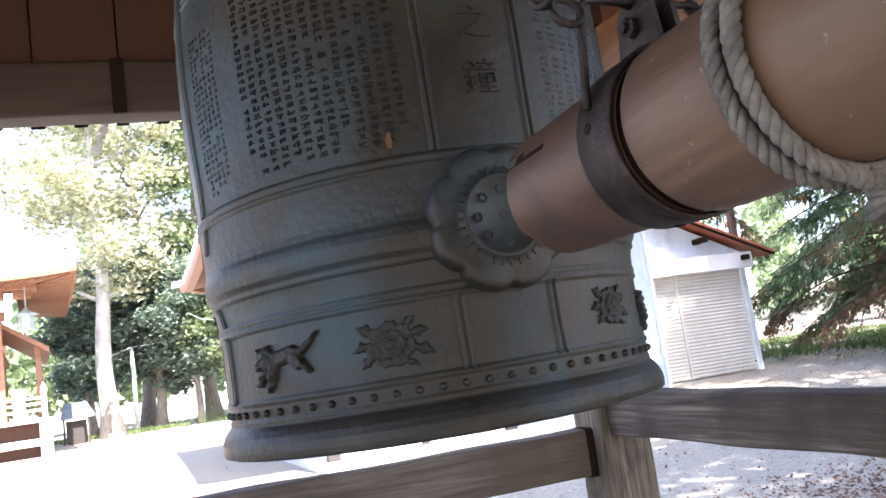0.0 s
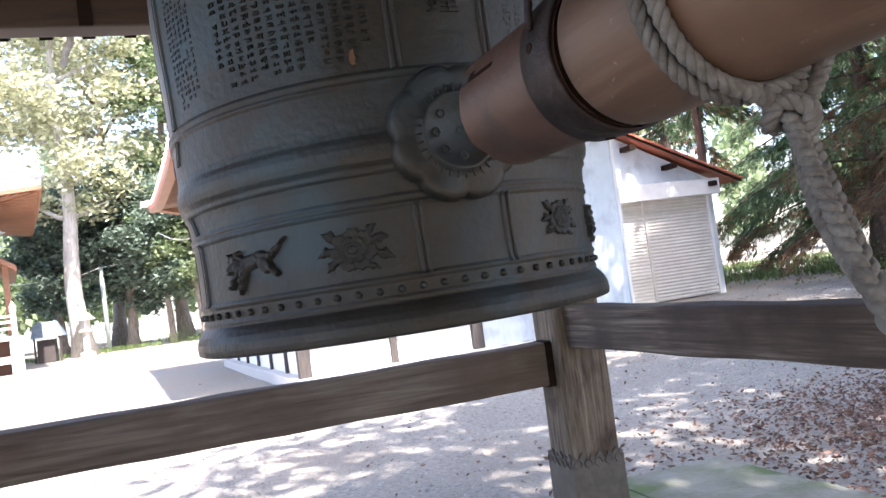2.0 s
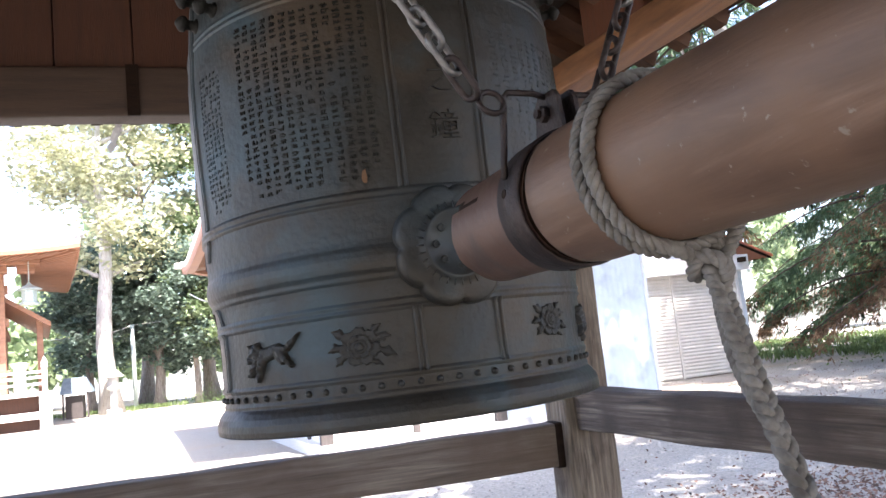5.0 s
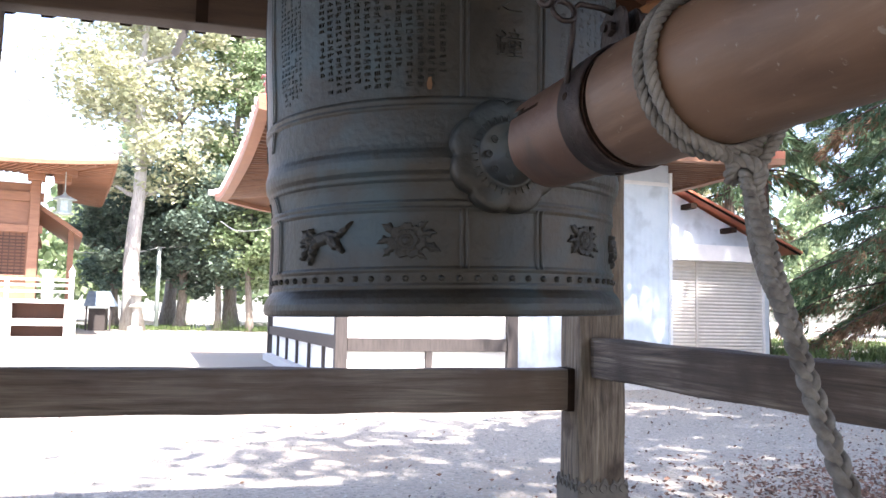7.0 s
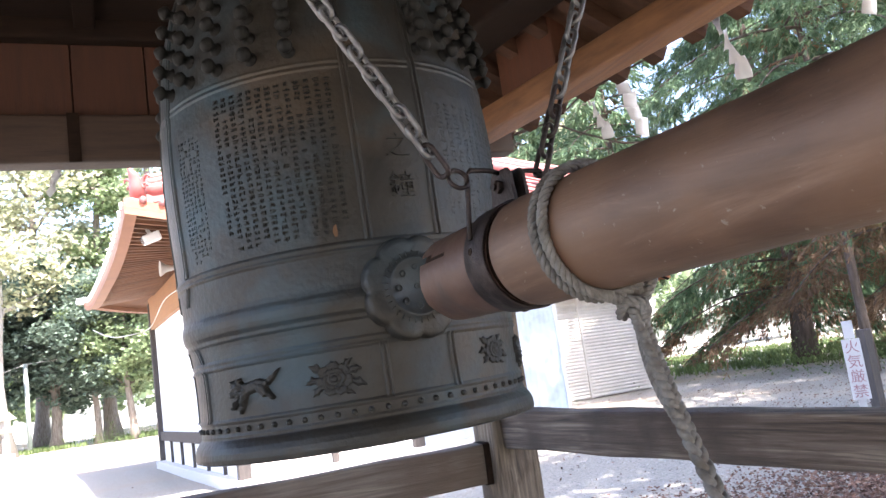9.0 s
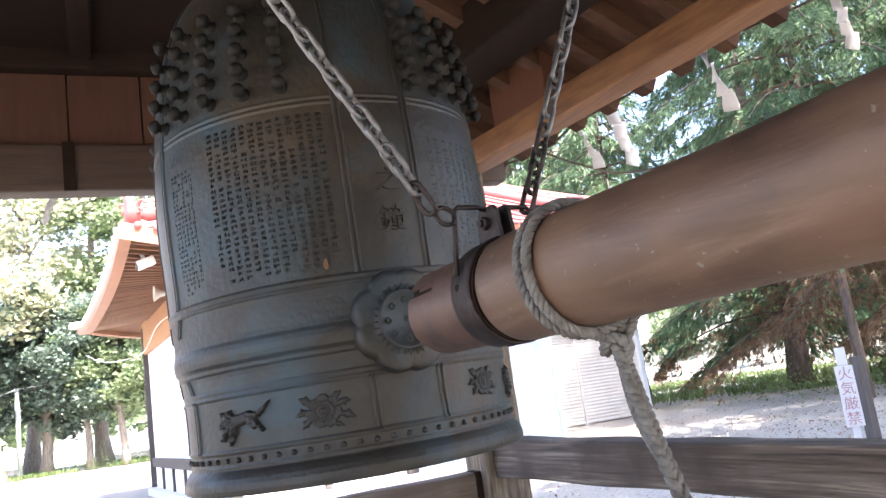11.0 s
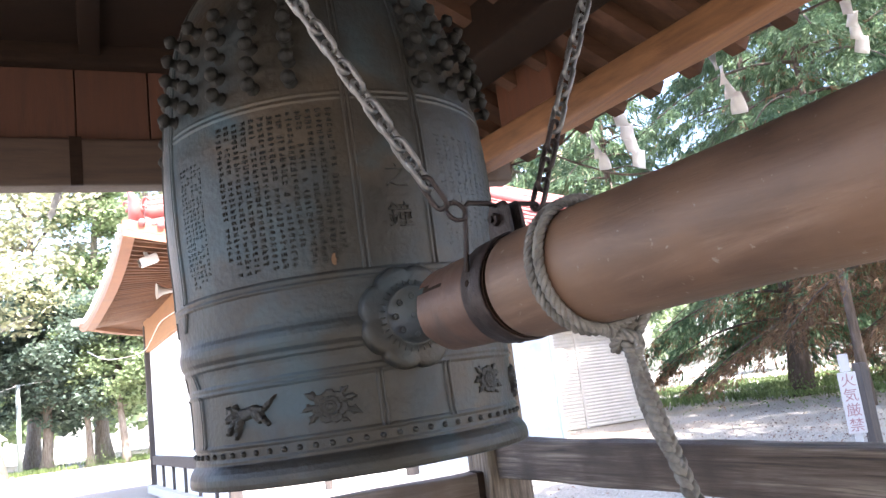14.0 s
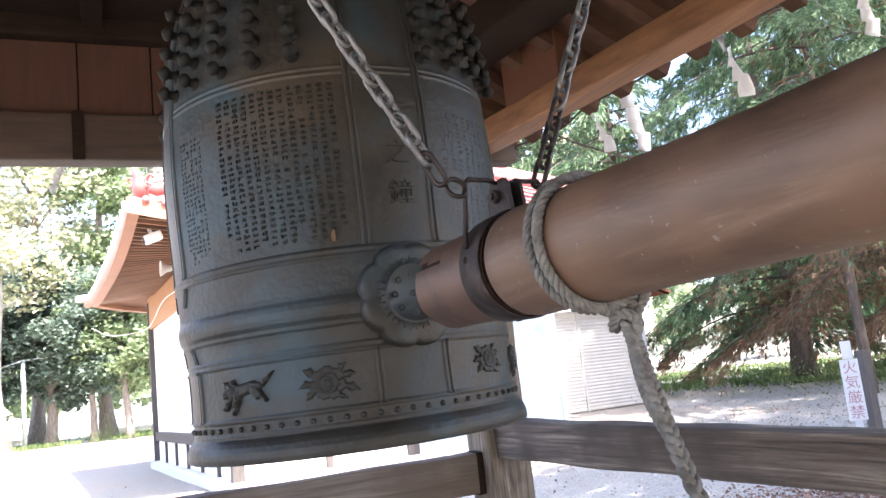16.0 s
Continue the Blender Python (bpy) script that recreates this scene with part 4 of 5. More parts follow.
chain((-0.105, -0.835, 1.625), (-0.815, -0.83, 2.8), "galvanised steel chain from the cross beam to the log", 1)
chain((0.078, -0.815, 1.625), (0.575, -0.83, 2.8), "steel chain with rusty lower links from the cross beam", 4)
for yy in (-2.9,):
    chain((0.15, yy, LZ + 0.07), (-0.21, yy, 2.75), "galvanised steel chain at the rear of the log", 1)
    chain((0.33, yy, LZ + 0.07), (0.69, yy, 2.75), "galvanised steel chain at the rear of the log", 1)
part("rear_beam", worn_beam(LX, PX, -2.98, -2.83, 2.72, 2.9, 0, 25.5, 0.004, 20), DARK_WOOD, tower, "", True)

# ---- shrine office: hipped red roof, white walls ----
OFFICE = Matrix.Translation((0.9, 8.9, 0)) @ Matrix.Rotation(radians(4.6), 4, "Z")
W, D, TOP = 5.15, 7.4, 3.62
office = thing("shrine_office", "white-walled shrine building with a curved red metal roof", "building", at=OFFICE)
NZ0, NZ1 = 0.70, 0.88

for b in ((0.05, 3.0, 0.05, 0.15, GZ - 0.1, TOP), (0.05, 0.15, 0.15, D - 0.05, GZ - 0.1, 3.05), (W - 0.15, W - 0.05, 0.05, D, GZ - 0.1, TOP), (0.15, W - 0.15, D - 0.1, D, GZ - 0.1, TOP)):
    part("wall", boxes(b), PLASTER, office, "white plaster wall")
part("stone_footing", boxes((-0.12, W + 0.05, -0.12, 0.04, GZ - 0.15, GZ + 0.16), (-0.12, 0.04, 0.05, D + 0.1, GZ - 0.15, GZ + 0.16), bevel=0.01), GRANITE, office)
for x in (0.0, 2.5):
    part("corner_post" if x == 0 else "post", boxes((x - 0.06, x + 0.1, -0.04, 0.1, GZ + 0.16, TOP), bevel=0.006), DARK_POST, office)
part("rail_board", boxes((0.11, 2.43, -0.02, 0.045, NZ0, NZ1), bevel=0.006), DARK_POST, office)
part("stud", boxes((1.22, 1.31, -0.01, 0.045, GZ + 0.16, NZ0)), DARK_POST, office)
part("rail_board", boxes((-0.02, 0.045, 0.11, D - 0.1, NZ0 + 0.02, NZ1 + 0.02), bevel=0.006), DARK_POST, office)
for k in range(1, 6):
    y = D * k / 6
    part("stud", boxes((0.0, 0.045, y - 0.03, y + 0.03, GZ + 0.16, NZ0 + 0.02)), DARK_POST, office)
part("corner_post", boxes((-0.05, 0.09, D - 0.1, D + 0.04, GZ + 0.16, TOP), bevel=0.006), DARK_POST, office)
part("wooden_frieze", boxes((-0.03, 0.15, 0.1, D + 0.05, 3.05, TOP + 0.1), bevel=0.01), ORANGE_WOOD, office, "orange cypress frieze board")
# corrugated pale sheet over the right bay
bm = bmesh.new()
n = 220
x0, x1 = 2.6, W + 0.02
cols = []
for i in range(n + 1):
    x = x0 + (x1 - x0) * i / n
    y = -0.012 - 0.002 * math.sin(i * math.pi / 4)
    cols.append((bm.verts.new((x, y, GZ + 0.05)), bm.verts.new((x, y, 3.3)), bm.verts.new((x, 0.04, GZ + 0.05)), bm.verts.new((x, 0.04, 3.3))))
for a, b in zip(cols, cols[1:]):
    bm.faces.new((a[0], b[0], b[1], a[1]))
    bm.faces.new((a[1], b[1], b[3], a[3]))
bm.faces.new((cols[-1][0], cols[-1][2], cols[-1][3], cols[-1][1]))
part("sheet_cladding", bm, SHEET, office, "pale blue corrugated sheet cladding")
part("corner_trim", boxes((W + 0.022, W + 0.07, -0.05, 0.02, GZ + 0.05, 3.5)), WHITE_METAL, office)
part("trim", boxes((2.6, W + 0.02, -0.04, -0.022, 3.28, 3.34)), WHITE_METAL, office)
part("upper_cladding", boxes((2.6, W + 0.02, -0.015, 0.045, 3.345, TOP)), SHEET, office)

# curved hip roof
OV, RZ = 1.22, 6.0
EVE = [(-OV, -0.45), (W + OV, -OV), (W + OV, D + OV), (-OV, D + OV)]


LIFT = (0.3, 0.06, 0.34, 0.34)


def eave_z(side, t):
    """Eave height along a side, lifting at both corners."""
    return 3.5 + LIFT[side if t < 0.5 else (side + 1) % 4] * abs(2 * t - 1) ** 3.2


def roof_point(side, t, u):
    """Point of the roof skin: t along the eave, u from eave to ridge."""
    a, b = Vector((*EVE[side], 0)), Vector((*EVE[(side + 1) % 4], 0))
    e = a.lerp(b, t)
    inset = (W + 2 * OV) / 2
    r0, r1 = Vector((W / 2, -OV + inset, 0)), Vector((W / 2, D + OV - inset, 0))
    if side == 0:
        r = r0
    elif side == 2:
        r = r1
    elif side == 1:
        r = r0.lerp(r1, t)
    else:
        r = r1.lerp(r0, t)
    p = e.lerp(r, u)
    p.z = eave_z(side, t) * (1 - u) + RZ * u - 0.9 * u * (1 - u)
    return p


for side in range(4):
    bm = bmesh.new()
    nt, nu = 40, 12
    g = [[bm.verts.new(roof_point(side, i / nt, j / nu) + Vector((0, 0, 0.16))) for j in range(nu + 1)] for i in range(nt + 1)]
    for i in range(nt):
        for j in range(nu):
            bm.faces.new((g[i][j], g[i + 1][j], g[i + 1][j + 1], g[i][j + 1]))
    bmesh.ops.remove_doubles(bm, verts=bm.verts, dist=1e-4)
    part("roof_slope", bm, VERMILION, office, "red painted metal roof", True)
    bm = bmesh.new()
    for k in range(1, 22):
        t = k / 22
        tube(bm, [roof_point(side, t, j / 8) + Vector((0, 0, 0.175)) for j in range(9)], 0.022, 5)
    part("roof_batten", bm, VERMILION, office, "", True)
    # fascia boards
    for lo, hi, out, mat, nm in ((0.06, 0.17, 0.0, FASCIA_RED, "fascia"), (-0.03, 0.058, 0.05, HALL_WOOD, "eave_board")):
        bm = bmesh.new()
        prev = None
        for i in range(nt + 1):
            p = roof_point(side, i / nt, 0.0)
            q = roof_point(side, i / nt, 0.03 + out * 0.2)
            q.z = p.z
            ring = [bm.verts.new(p + Vector((0, 0, lo))), bm.verts.new(p + Vector((0, 0, hi))), bm.verts.new(q + Vector((0, 0, hi))), bm.verts.new(q + Vector((0, 0, lo)))]
            if prev:
                for a in range(4):
                    bm.faces.new((prev[a], prev[(a + 1) % 4], ring[(a + 1) % 4], ring[a]))
            prev = ring
        bmesh.ops.recalc_face_normals(bm, faces=bm.faces)
        part(nm, bm, mat, office)
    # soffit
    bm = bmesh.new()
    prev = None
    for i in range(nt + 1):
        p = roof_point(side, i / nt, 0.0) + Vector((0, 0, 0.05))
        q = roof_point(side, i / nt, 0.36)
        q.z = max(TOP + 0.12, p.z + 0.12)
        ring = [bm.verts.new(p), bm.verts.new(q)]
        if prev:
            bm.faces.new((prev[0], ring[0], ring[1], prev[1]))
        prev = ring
    # soffit and rafters carry the eave's shade in their colour
    part("soffit", bm, SHADED_SOFFIT, office)
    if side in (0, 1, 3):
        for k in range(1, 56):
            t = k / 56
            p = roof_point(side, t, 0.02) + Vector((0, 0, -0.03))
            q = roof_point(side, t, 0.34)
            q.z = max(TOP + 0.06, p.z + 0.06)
            part("rafter", rafter(p, q, 0.06, 0.05), SHADED_SOFFIT, office)
# hip ridges with end ornaments, main ridge
for side in range(4):
    bm = bmesh.new()
    for w, h0 in ((0.11, 0.2), (0.08, 0.29), (0.055, 0.36)):
        tube(bm, [roof_point(side, 0, j / 12) + Vector((0, 0, h0)) for j in range(1, 13)], w, 8)
    part("hip_ridge", bm, VERMILION, office, "stacked red hip ridge", True)
    if side in (1, 3):
        continue
    bm = bmesh.new()
    p = roof_point(side, 0, 0.05) + Vector((0, 0, 0.2))
    out = Vector((*EVE[side], 0)) - Vector((W / 2, D / 2, 0))
    out = Vector((math.copysign(0.7, out.x), math.copysign(0.7, out.y), 0))
    side_v = Vector((-out.y, out.x, 0))
    for s in (-1, 1):
        for a0, z0 in ((0.04, 0.0), (0.08, 0.1)):
            tube(bm, [p + side_v * s * (a0 + 0.07 * (1 - math.cos(w)) * 0.8) + Vector((0, 0, z0 + 0.06 * math.sin(w) + 0.025 * w)) for w in np.linspace(-0.8, 3.6, 10)], [0.03 - 0.002 * i for i in range(10)], 7)
    tube(bm, [p + Vector((0, 0, z)) + out * x for x, z in ((0, -0.08), (0.02, 0.1), (0.06, 0.22), (0.14, 0.3))], [0.1, 0.09, 0.06, 0.02], 8)
    part("ridge_ornament", bm, VERMILION, office, "curled red ridge-end ornament", True)
part("main_ridge", boxes((W / 2 - 0.16, W / 2 + 0.16, W / 2 - 0.1, D - W / 2 + 0.1, RZ + 0.05, RZ + 0.6), bevel=0.05), VERMILION, office, "stacked red main ridge")
# eave-edge round tile ends on the long left eave and the front
for side in (3, 0):
    bm_e = bmesh.new()
    lathe(bm_e, [(0.002, -0.03), (0.045, -0.03), (0.05, 0.0), (0.045, 0.03), (0.002, 0.03)], 10)
    me = mesh_of(bm_e, WHITE_TRIM if side == 3 else VERMILION, True)
    for k in range(1, 34):
        ob = new("eave_tile_end", me)
        ob.parent = office
        p = roof_point(side, k / 34, 0.0)
        ob.matrix_local = Matrix.Translation(p + Vector((0, 0, 0.185))) @ Matrix.Rotation(math.pi / 2, 4, "Y" if side == 3 else "X")
part("eave_corner_tip", boxes((-OV - 0.16, -OV + 0.1, D + OV - 0.1, D + OV + 0.16, 3.9, 4.02), bevel=0.04), WHITE_TRIM, office)

flood = thing("floodlight", "white floodlight under the red eave corner", "floodlight", at=OFFICE @ Matrix.Translation((-0.82, 0.35, 3.6)) @ Matrix.Rotation(radians(-20), 4, "Y") @ Matrix.Diagonal((0.75, 0.75, 0.75, 1)))
part("housing", boxes((-0.16, 0.16, -0.1, 0.1, -0.06, 0.1), bevel=0.03), WHITE_METAL, flood)
part("lens", boxes((-0.175, -0.161, -0.085, 0.085, -0.045, 0.085)), GLASS_DARK, flood)
part("bracket", boxes((-0.03, 0.03, -0.02, 0.02, 0.1, 0.22)), LAMP_GREY, flood)
spk = thing("horn_speaker", "grey horn speaker below the eave", "speaker", at=OFFICE @ Matrix.Translation((-0.34, 1.9, 3.45)) @ Matrix.Rotation(radians(-90), 4, "Y"))
bm = bmesh.new()
lathe(bm, [(0.03, -0.12), (0.035, 0.0), (0.06, 0.1), (0.12, 0.18), (0.125, 0.185), (0.11, 0.175), (0.05, 0.09), (0.01, 0.05)], 20)
part("horn", bm, LAMP_GREY, spk, "", True)
part("bracket", boxes((0.0, 0.26, -0.02, 0.02, -0.1, -0.06)), LAMP_GREY, spk)
wire = thing("eave_cable", "pale cable sagging from the frieze to the eave", "cable")
bm = bmesh.new()
tube(bm, [OFFICE @ p for p in curve_pts([(-1.1, D + 0.8, 3.25), (-0.8, D + 0.3, 3.02), (-0.4, D, 3.0), (-0.05, D - 0.2, 3.1), (-0.06, 5.0, 3.35), (-0.06, 3.0, 3.3)], 8)], 0.011, 6)
part("cable", bm, WHITE_TRIM, wire, "", True)

# ---- garage with roller shutter ----
garage = thing("shutter_garage", "pale garage with a cream roller shutter and lean roof", "garage", at=Matrix.Translation((9.15, 14.9, 0)) @ Matrix.Rotation(radians(3.0), 4, "Z"))
GW = 3.05
bm = bmesh.new()
for y0, y1 in ((0.0, 0.1), (5.0, 5.1)):
    vs = [bm.verts.new(p) for yy in (y0, y1) for p in ((0, yy, 2.9), (GW, yy, 2.9), (GW, yy, 3.0), (0, yy, 4.35))]
    for f in ((0, 1, 2, 3), (7, 6, 5, 4), (0, 4, 5, 1), (1, 5, 6, 2), (2, 6, 7, 3), (3, 7, 4, 0)):
        bm.faces.new([vs[i] for i in f])
box(bm, GW - 0.1, GW, 0.1, 5.0, 0.05, 3.0)
box(bm, 0.0, 0.1, 0.1, 5.0, 0.05, 4.3)
box(bm, 0.1, GW - 0.1, 5.0, 5.1, 0.05, 2.9)
box(bm, GW - 0.14, GW, 0.0, 0.1, 0.05, 2.9)
box(bm, 0.0, 0.3, 0.0, 0.1, 0.05, 2.9)
bmesh.ops.recalc_face_normals(bm, faces=bm.faces)
part("wall", bm, SHEET, garage, "pale blue-white wall")
part("shutter_box", boxes((0.3, GW + 0.04, -0.28, -0.002, 2.6, 2.98), bevel=0.01), WHITE_METAL, garage, "white shutter box")
for x0, x1 in ((0.3, 0.95), (1.01, GW - 0.14)):
    for k in range(30):
        z = GZ + 0.02 + k * 0.082
        bm = bmesh.new()
        n = 5
        prof = [(-0.0 - 0.014 * math.sin(math.pi * i / n), z + 0.08 * i / n) for i in range(n + 1)]
        a = [bm.verts.new((x0, 0.02 + y, zz)) for y, zz in prof]
        b = [bm.verts.new((x1, 0.02 + y, zz)) for y, zz in prof]
        for i in range(n):
            bm.faces.new((a[i], b[i], b[i + 1], a[i + 1]))
        part("shutter_slat", bm, SHUTTER, garage)
part("shutter_post", boxes((0.95, 1.01, -0.03, 0.06, GZ, 2.6)), SHUTTER, garage)
part("guide", boxes((GW - 0.2, GW - 0.14, -0.03, 0.06, GZ, 2.6)), WHITE_METAL, garage)
bm = bmesh.new()
vs = [bm.verts.new(p) for yy in (-0.45, 5.5) for p in ((-0.3, yy, 4.52), (GW + 0.65, yy, 2.86), (GW + 0.65, yy, 2.915), (-0.3, yy, 4.575))]
for f in ((0, 1, 2, 3), (7, 6, 5, 4), (0, 4, 5, 1), (1, 5, 6, 2), (2, 6, 7, 3), (3, 7, 4, 0)):
    bm.faces.new([vs[i] for i in f])
bmesh.ops.recalc_face_normals(bm, faces=bm.faces)
part("roof", bm, FASCIA_RED, garage, "red-edged lean roof")
part("roof_underside", rafter((GW + 0.6, -0.4, 2.82), (-0.25, -0.4, 4.46), 0.04, 0.05), DARK_WOOD, garage)
for k in range(3):
    x = 0.55 + k * 1.1
    part("purlin_end", boxes((x, x + 0.16, -0.42, -0.002, 4.2 - (x + 0.3) * 0.465, 4.32 - (x + 0.3) * 0.465)), DARK_WOOD, garage)

# ---- main hall in the distance ----
HALL = Matrix.Translation((-7.93, 31.13, 0)) @ Matrix.Rotation(radians(11.0), 4, "Z")
hall = thing("shrine_hall", "orange timber shrine hall with white railings and a pale roof", "shrine hall", at=HALL)
FZ = 1.5
part("wall", boxes((-11, 0, 0, 9, FZ, 5.9)), HALL_WOOD, hall, "reddish timber wall")
for x in (0.0, -2.3, -4.6, -6.9):
    part("pillar", boxes((x - 0.18, x + 0.18, -0.2, 0.16, FZ, 6.1), bevel=0.03), HALL_WOOD, hall)
for z, h in ((4.0, 0.3), (5.2, 0.35), (2.2, 0.2)):
    part("tie_beam", boxes((-11, 0.3, -0.12, -0.005, z, z + h), bevel=0.02), HALL_WOOD, hall)
    part("tie_beam", boxes((0.005, 0.12, -0.1, 9, z, z + h), bevel=0.02), HALL_WOOD, hall)
for bay in range(3):
    x1 = -0.25 - bay * 2.3
    for k in range(12):
        part("lattice_bar", boxes((x1 - 1.85, x1, -0.06, -0.004, 2.45 + k * 0.125, 2.5 + k * 0.125)), RED_BOARD, hall)
    for k in range(9):
        x = x1 - 0.1 - k * 0.21
        part("lattice_bar", boxes((x - 0.03, x, -0.07, -0.004, 2.42, 3.98)), RED_BOARD, hall)
# lower side porch roof
bm = bmesh.new()
vs = [bm.verts.new(p) for p in ((0.0, 0.5, 5.3), (0.0, 8.5, 5.3), (1.7, 8.5, 4.15), (1.7, 0.5, 4.15), (0.0, 0.5, 5.1), (0.0, 8.5, 5.1), (1.7, 8.5, 3.95), (1.7, 0.5, 3.95))]
for f in ((0, 3, 2, 1), (4, 5, 6, 7), (0, 4, 7, 3), (1, 2, 6, 5), (2, 3, 7, 6)):
    bm.faces.new([vs[i] for i in f])
part("porch_roof", bm, HALL_WOOD, hall)
part("porch_post", boxes((1.2, 1.42, 1.0, 1.22, FZ, 4.4), bevel=0.02), HALL_WOOD, hall)
# veranda
part("veranda_floor", boxes((-11, 1.6, -1.6, 9.5, FZ - 0.14, FZ - 0.004), bevel=0.02), WHITE_TRIM, hall, "sun-bleached veranda floor")
for x in (1.4, -0.7, -2.8, -4.9, -7.0):
    part("veranda_post", boxes((x - 0.2, x + 0.2, -1.5, -1.1, GZ - 0.1, FZ - 0.14), bevel=0.02), WHITE_TRIM, hall)
    part("rail_post", boxes((x - 0.07, x + 0.07, -1.52, -1.38, FZ, FZ + 0.75), bevel=0.01), WHITE_TRIM, hall)
part("veranda_beam", boxes((-11, 1.6, -1.35, -1.2, 0.55, 0.8)), WHITE_TRIM, hall)
for z in (0.25, 0.48, 0.68):
    part("railing", boxes((-11, 1.45, -1.49, -1.41, FZ + z, FZ + z + 0.08)), WHITE_TRIM, hall, "white railing bar")
    part("railing", boxes((1.36, 1.44, -1.4, 9, FZ + z, FZ + z + 0.08)), WHITE_TRIM, hall, "white railing bar")
bm = bmesh.new()
lathe(bm, [(0.09, 0.0), (0.09, 0.85), (0.12, 0.88), (0.1, 0.95), (0.11, 1.05), (0.05, 1.16), (0.01, 1.25)], 14, Matrix.Translation((1.4, -1.45, FZ)))
part("newel_finial", bm, WHITE_TRIM, hall, "", True)
part("skirting", boxes((-11, 1.3, -0.9, -0.8, GZ, FZ - 0.14)), RED_BOARD, hall)
# roof
HO = 2.4
HE = [(-13.4, -HO), (HO + 0.3, -HO), (HO + 0.3, 9 + HO), (-13.4, 9 + HO)]


def hall_point(side, t, u):
    a, b = Vector((*HE[side], 0)), Vector((*HE[(side + 1) % 4], 0))
    e = a.lerp(b, t)
    r0, r1 = Vector((-8.5, 4.5, 0)), Vector((-1.8, 4.5, 0))
    r = (r0.lerp(r1, t), r1, r1.lerp(r0, t), r0)[side]
    p = e.lerp(r, u)
    p.z = (6.3 + 0.3 * abs(2 * t - 1) ** 4) * (1 - u) + 11.2 * u - 2.0 * u * (1 - u)
    return p


for side in (0, 1):
    bm = bmesh.new()
    g = [[bm.verts.new(hall_point(side, i / 30, j / 10) + Vector((0, 0, 0.3))) for j in range(11)] for i in range(31)]
    for i in range(30):
        for j in range(10):
            bm.faces.new((g[i][j], g[i + 1][j], g[i + 1][j + 1], g[i][j + 1]))
    bmesh.ops.remove_doubles(bm, verts=bm.verts, dist=1e-4)
    part("roof_slope", bm, COPPER_ROOF, hall, "pale sunlit metal roof", True)
    for lo, hi, mat in ((-0.05, 0.1, HALL_WOOD), (0.1, 0.31, COPPER_ROOF)):
        bm = bmesh.new()
        prev = None
        for i in range(31):
            p, q = hall_point(side, i / 30, 0), hall_point(side, i / 30, 0.05)
            ring = [bm.verts.new(p + Vector((0, 0, lo))), bm.verts.new(p + Vector((0, 0, hi))), bm.verts.new(Vector((q.x, q.y, p.z + lo)))]
            if prev:
                bm.faces.new((prev[0], ring[0], ring[1], prev[1]))
                bm.faces.new((prev[2], ring[2], ring[0], prev[0]))
            prev = ring
        part("eave_edge", bm, mat, hall)
    bm = bmesh.new()
    prev = None
    for i in range(31):
        p, q = hall_point(side, i / 30, 0.0), hall_point(side, i / 30, 0.45)
        ring = [bm.verts.new(p), bm.verts.new(Vector((q.x, q.y, max(6.5, p.z - 0.1))))]
        if prev:
            bm.faces.new((prev[0], ring[0], ring[1], prev[1]))
        prev = ring
    part("soffit", bm, SHADED_SOFFIT, hall)
    for k in range(1, 50):
        p, q = hall_point(side, k / 50, 0.02) + Vector((0, 0, -0.16)), hall_point(side, k / 50, 0.4)
        q.z = max(6.3, p.z - 0.05)
        part("rafter", rafter(p, q, 0.12, 0.1), HALL_WOOD, hall)
part("hip_ridge", tube(bmesh.new(), [hall_point(1, 0, j / 10) + Vector((0, 0, 0.4)) for j in range(11)], 0.18, 8), COPPER_ROOF, hall, "", True)
part("main_ridge", boxes((-9.2, -1.2, 4.2, 4.8, 11.2, 12.0), bevel=0.1), COPPER_ROOF, hall)
for x in (0.0, 0.9):
    part("bracket", boxes((x - 0.3, x + 0.3, -0.5, 0.3, 6.0, 6.25), (x - 0.5, x + 0.5, -0.7, 0.2, 6.25, 6.45), bevel=0.03), HALL_WOOD, hall)
lan = thing("hanging_lantern", "pale green bronze lantern under the hall eave", "lantern", at=HALL @ Matrix.Translation((1.0, -0.9, 5.0)))
bm = bmesh.new()
lathe(bm, [(0.02, 0.55), (0.05, 0.5), (0.12, 0.42), (0.42, 0.28), (0.44, 0.24), (0.26, 0.22), (0.25, -0.2), (0.34, -0.24), (0.34, -0.3), (0.1, -0.34)], 6)
part("body", bm, LANTERN_METAL, lan)
part("hook", tube(bmesh.new(), [(0, 0, 0.5), (0, 0, 1.3)], 0.02, 6), LANTERN_METAL, lan)
ves = thing("offering_stand", "white ceremonial stand on the veranda", "stand", at=HALL @ Matrix.Translation((0.6, -0.9, FZ)))
bm = bmesh.new()
lathe(bm, [(0.16, 0.0), (0.2, 0.1), (0.2, 0.9), (0.27, 1.0), (0.27, 1.08), (0.1, 1.1)], 16)
part("body", bm, WHITE_TRIM, ves, "", True)

hut = thing("small_hut", "small shed with a blue-grey roof among the trees", "hut", at=Matrix.Translation((-6.7, 39, 0.06)) @ Matrix.Diagonal((0.62, 0.62, 0.72, 1)))
part("wall", boxes((-0.7, 0.5, 0, 1.5, GZ, 1.6)), DARK_POST, hut)
bm = bmesh.new()
vs = [bm.verts.new(p) for p in ((-1.0, -0.4, 1.75), (1.2, -0.4, 1.75), (0.7, 0.8, 2.75), (-0.9, 0.8, 2.75), (-1.0, 2.0, 1.75), (1.2, 2.0, 1.75))]
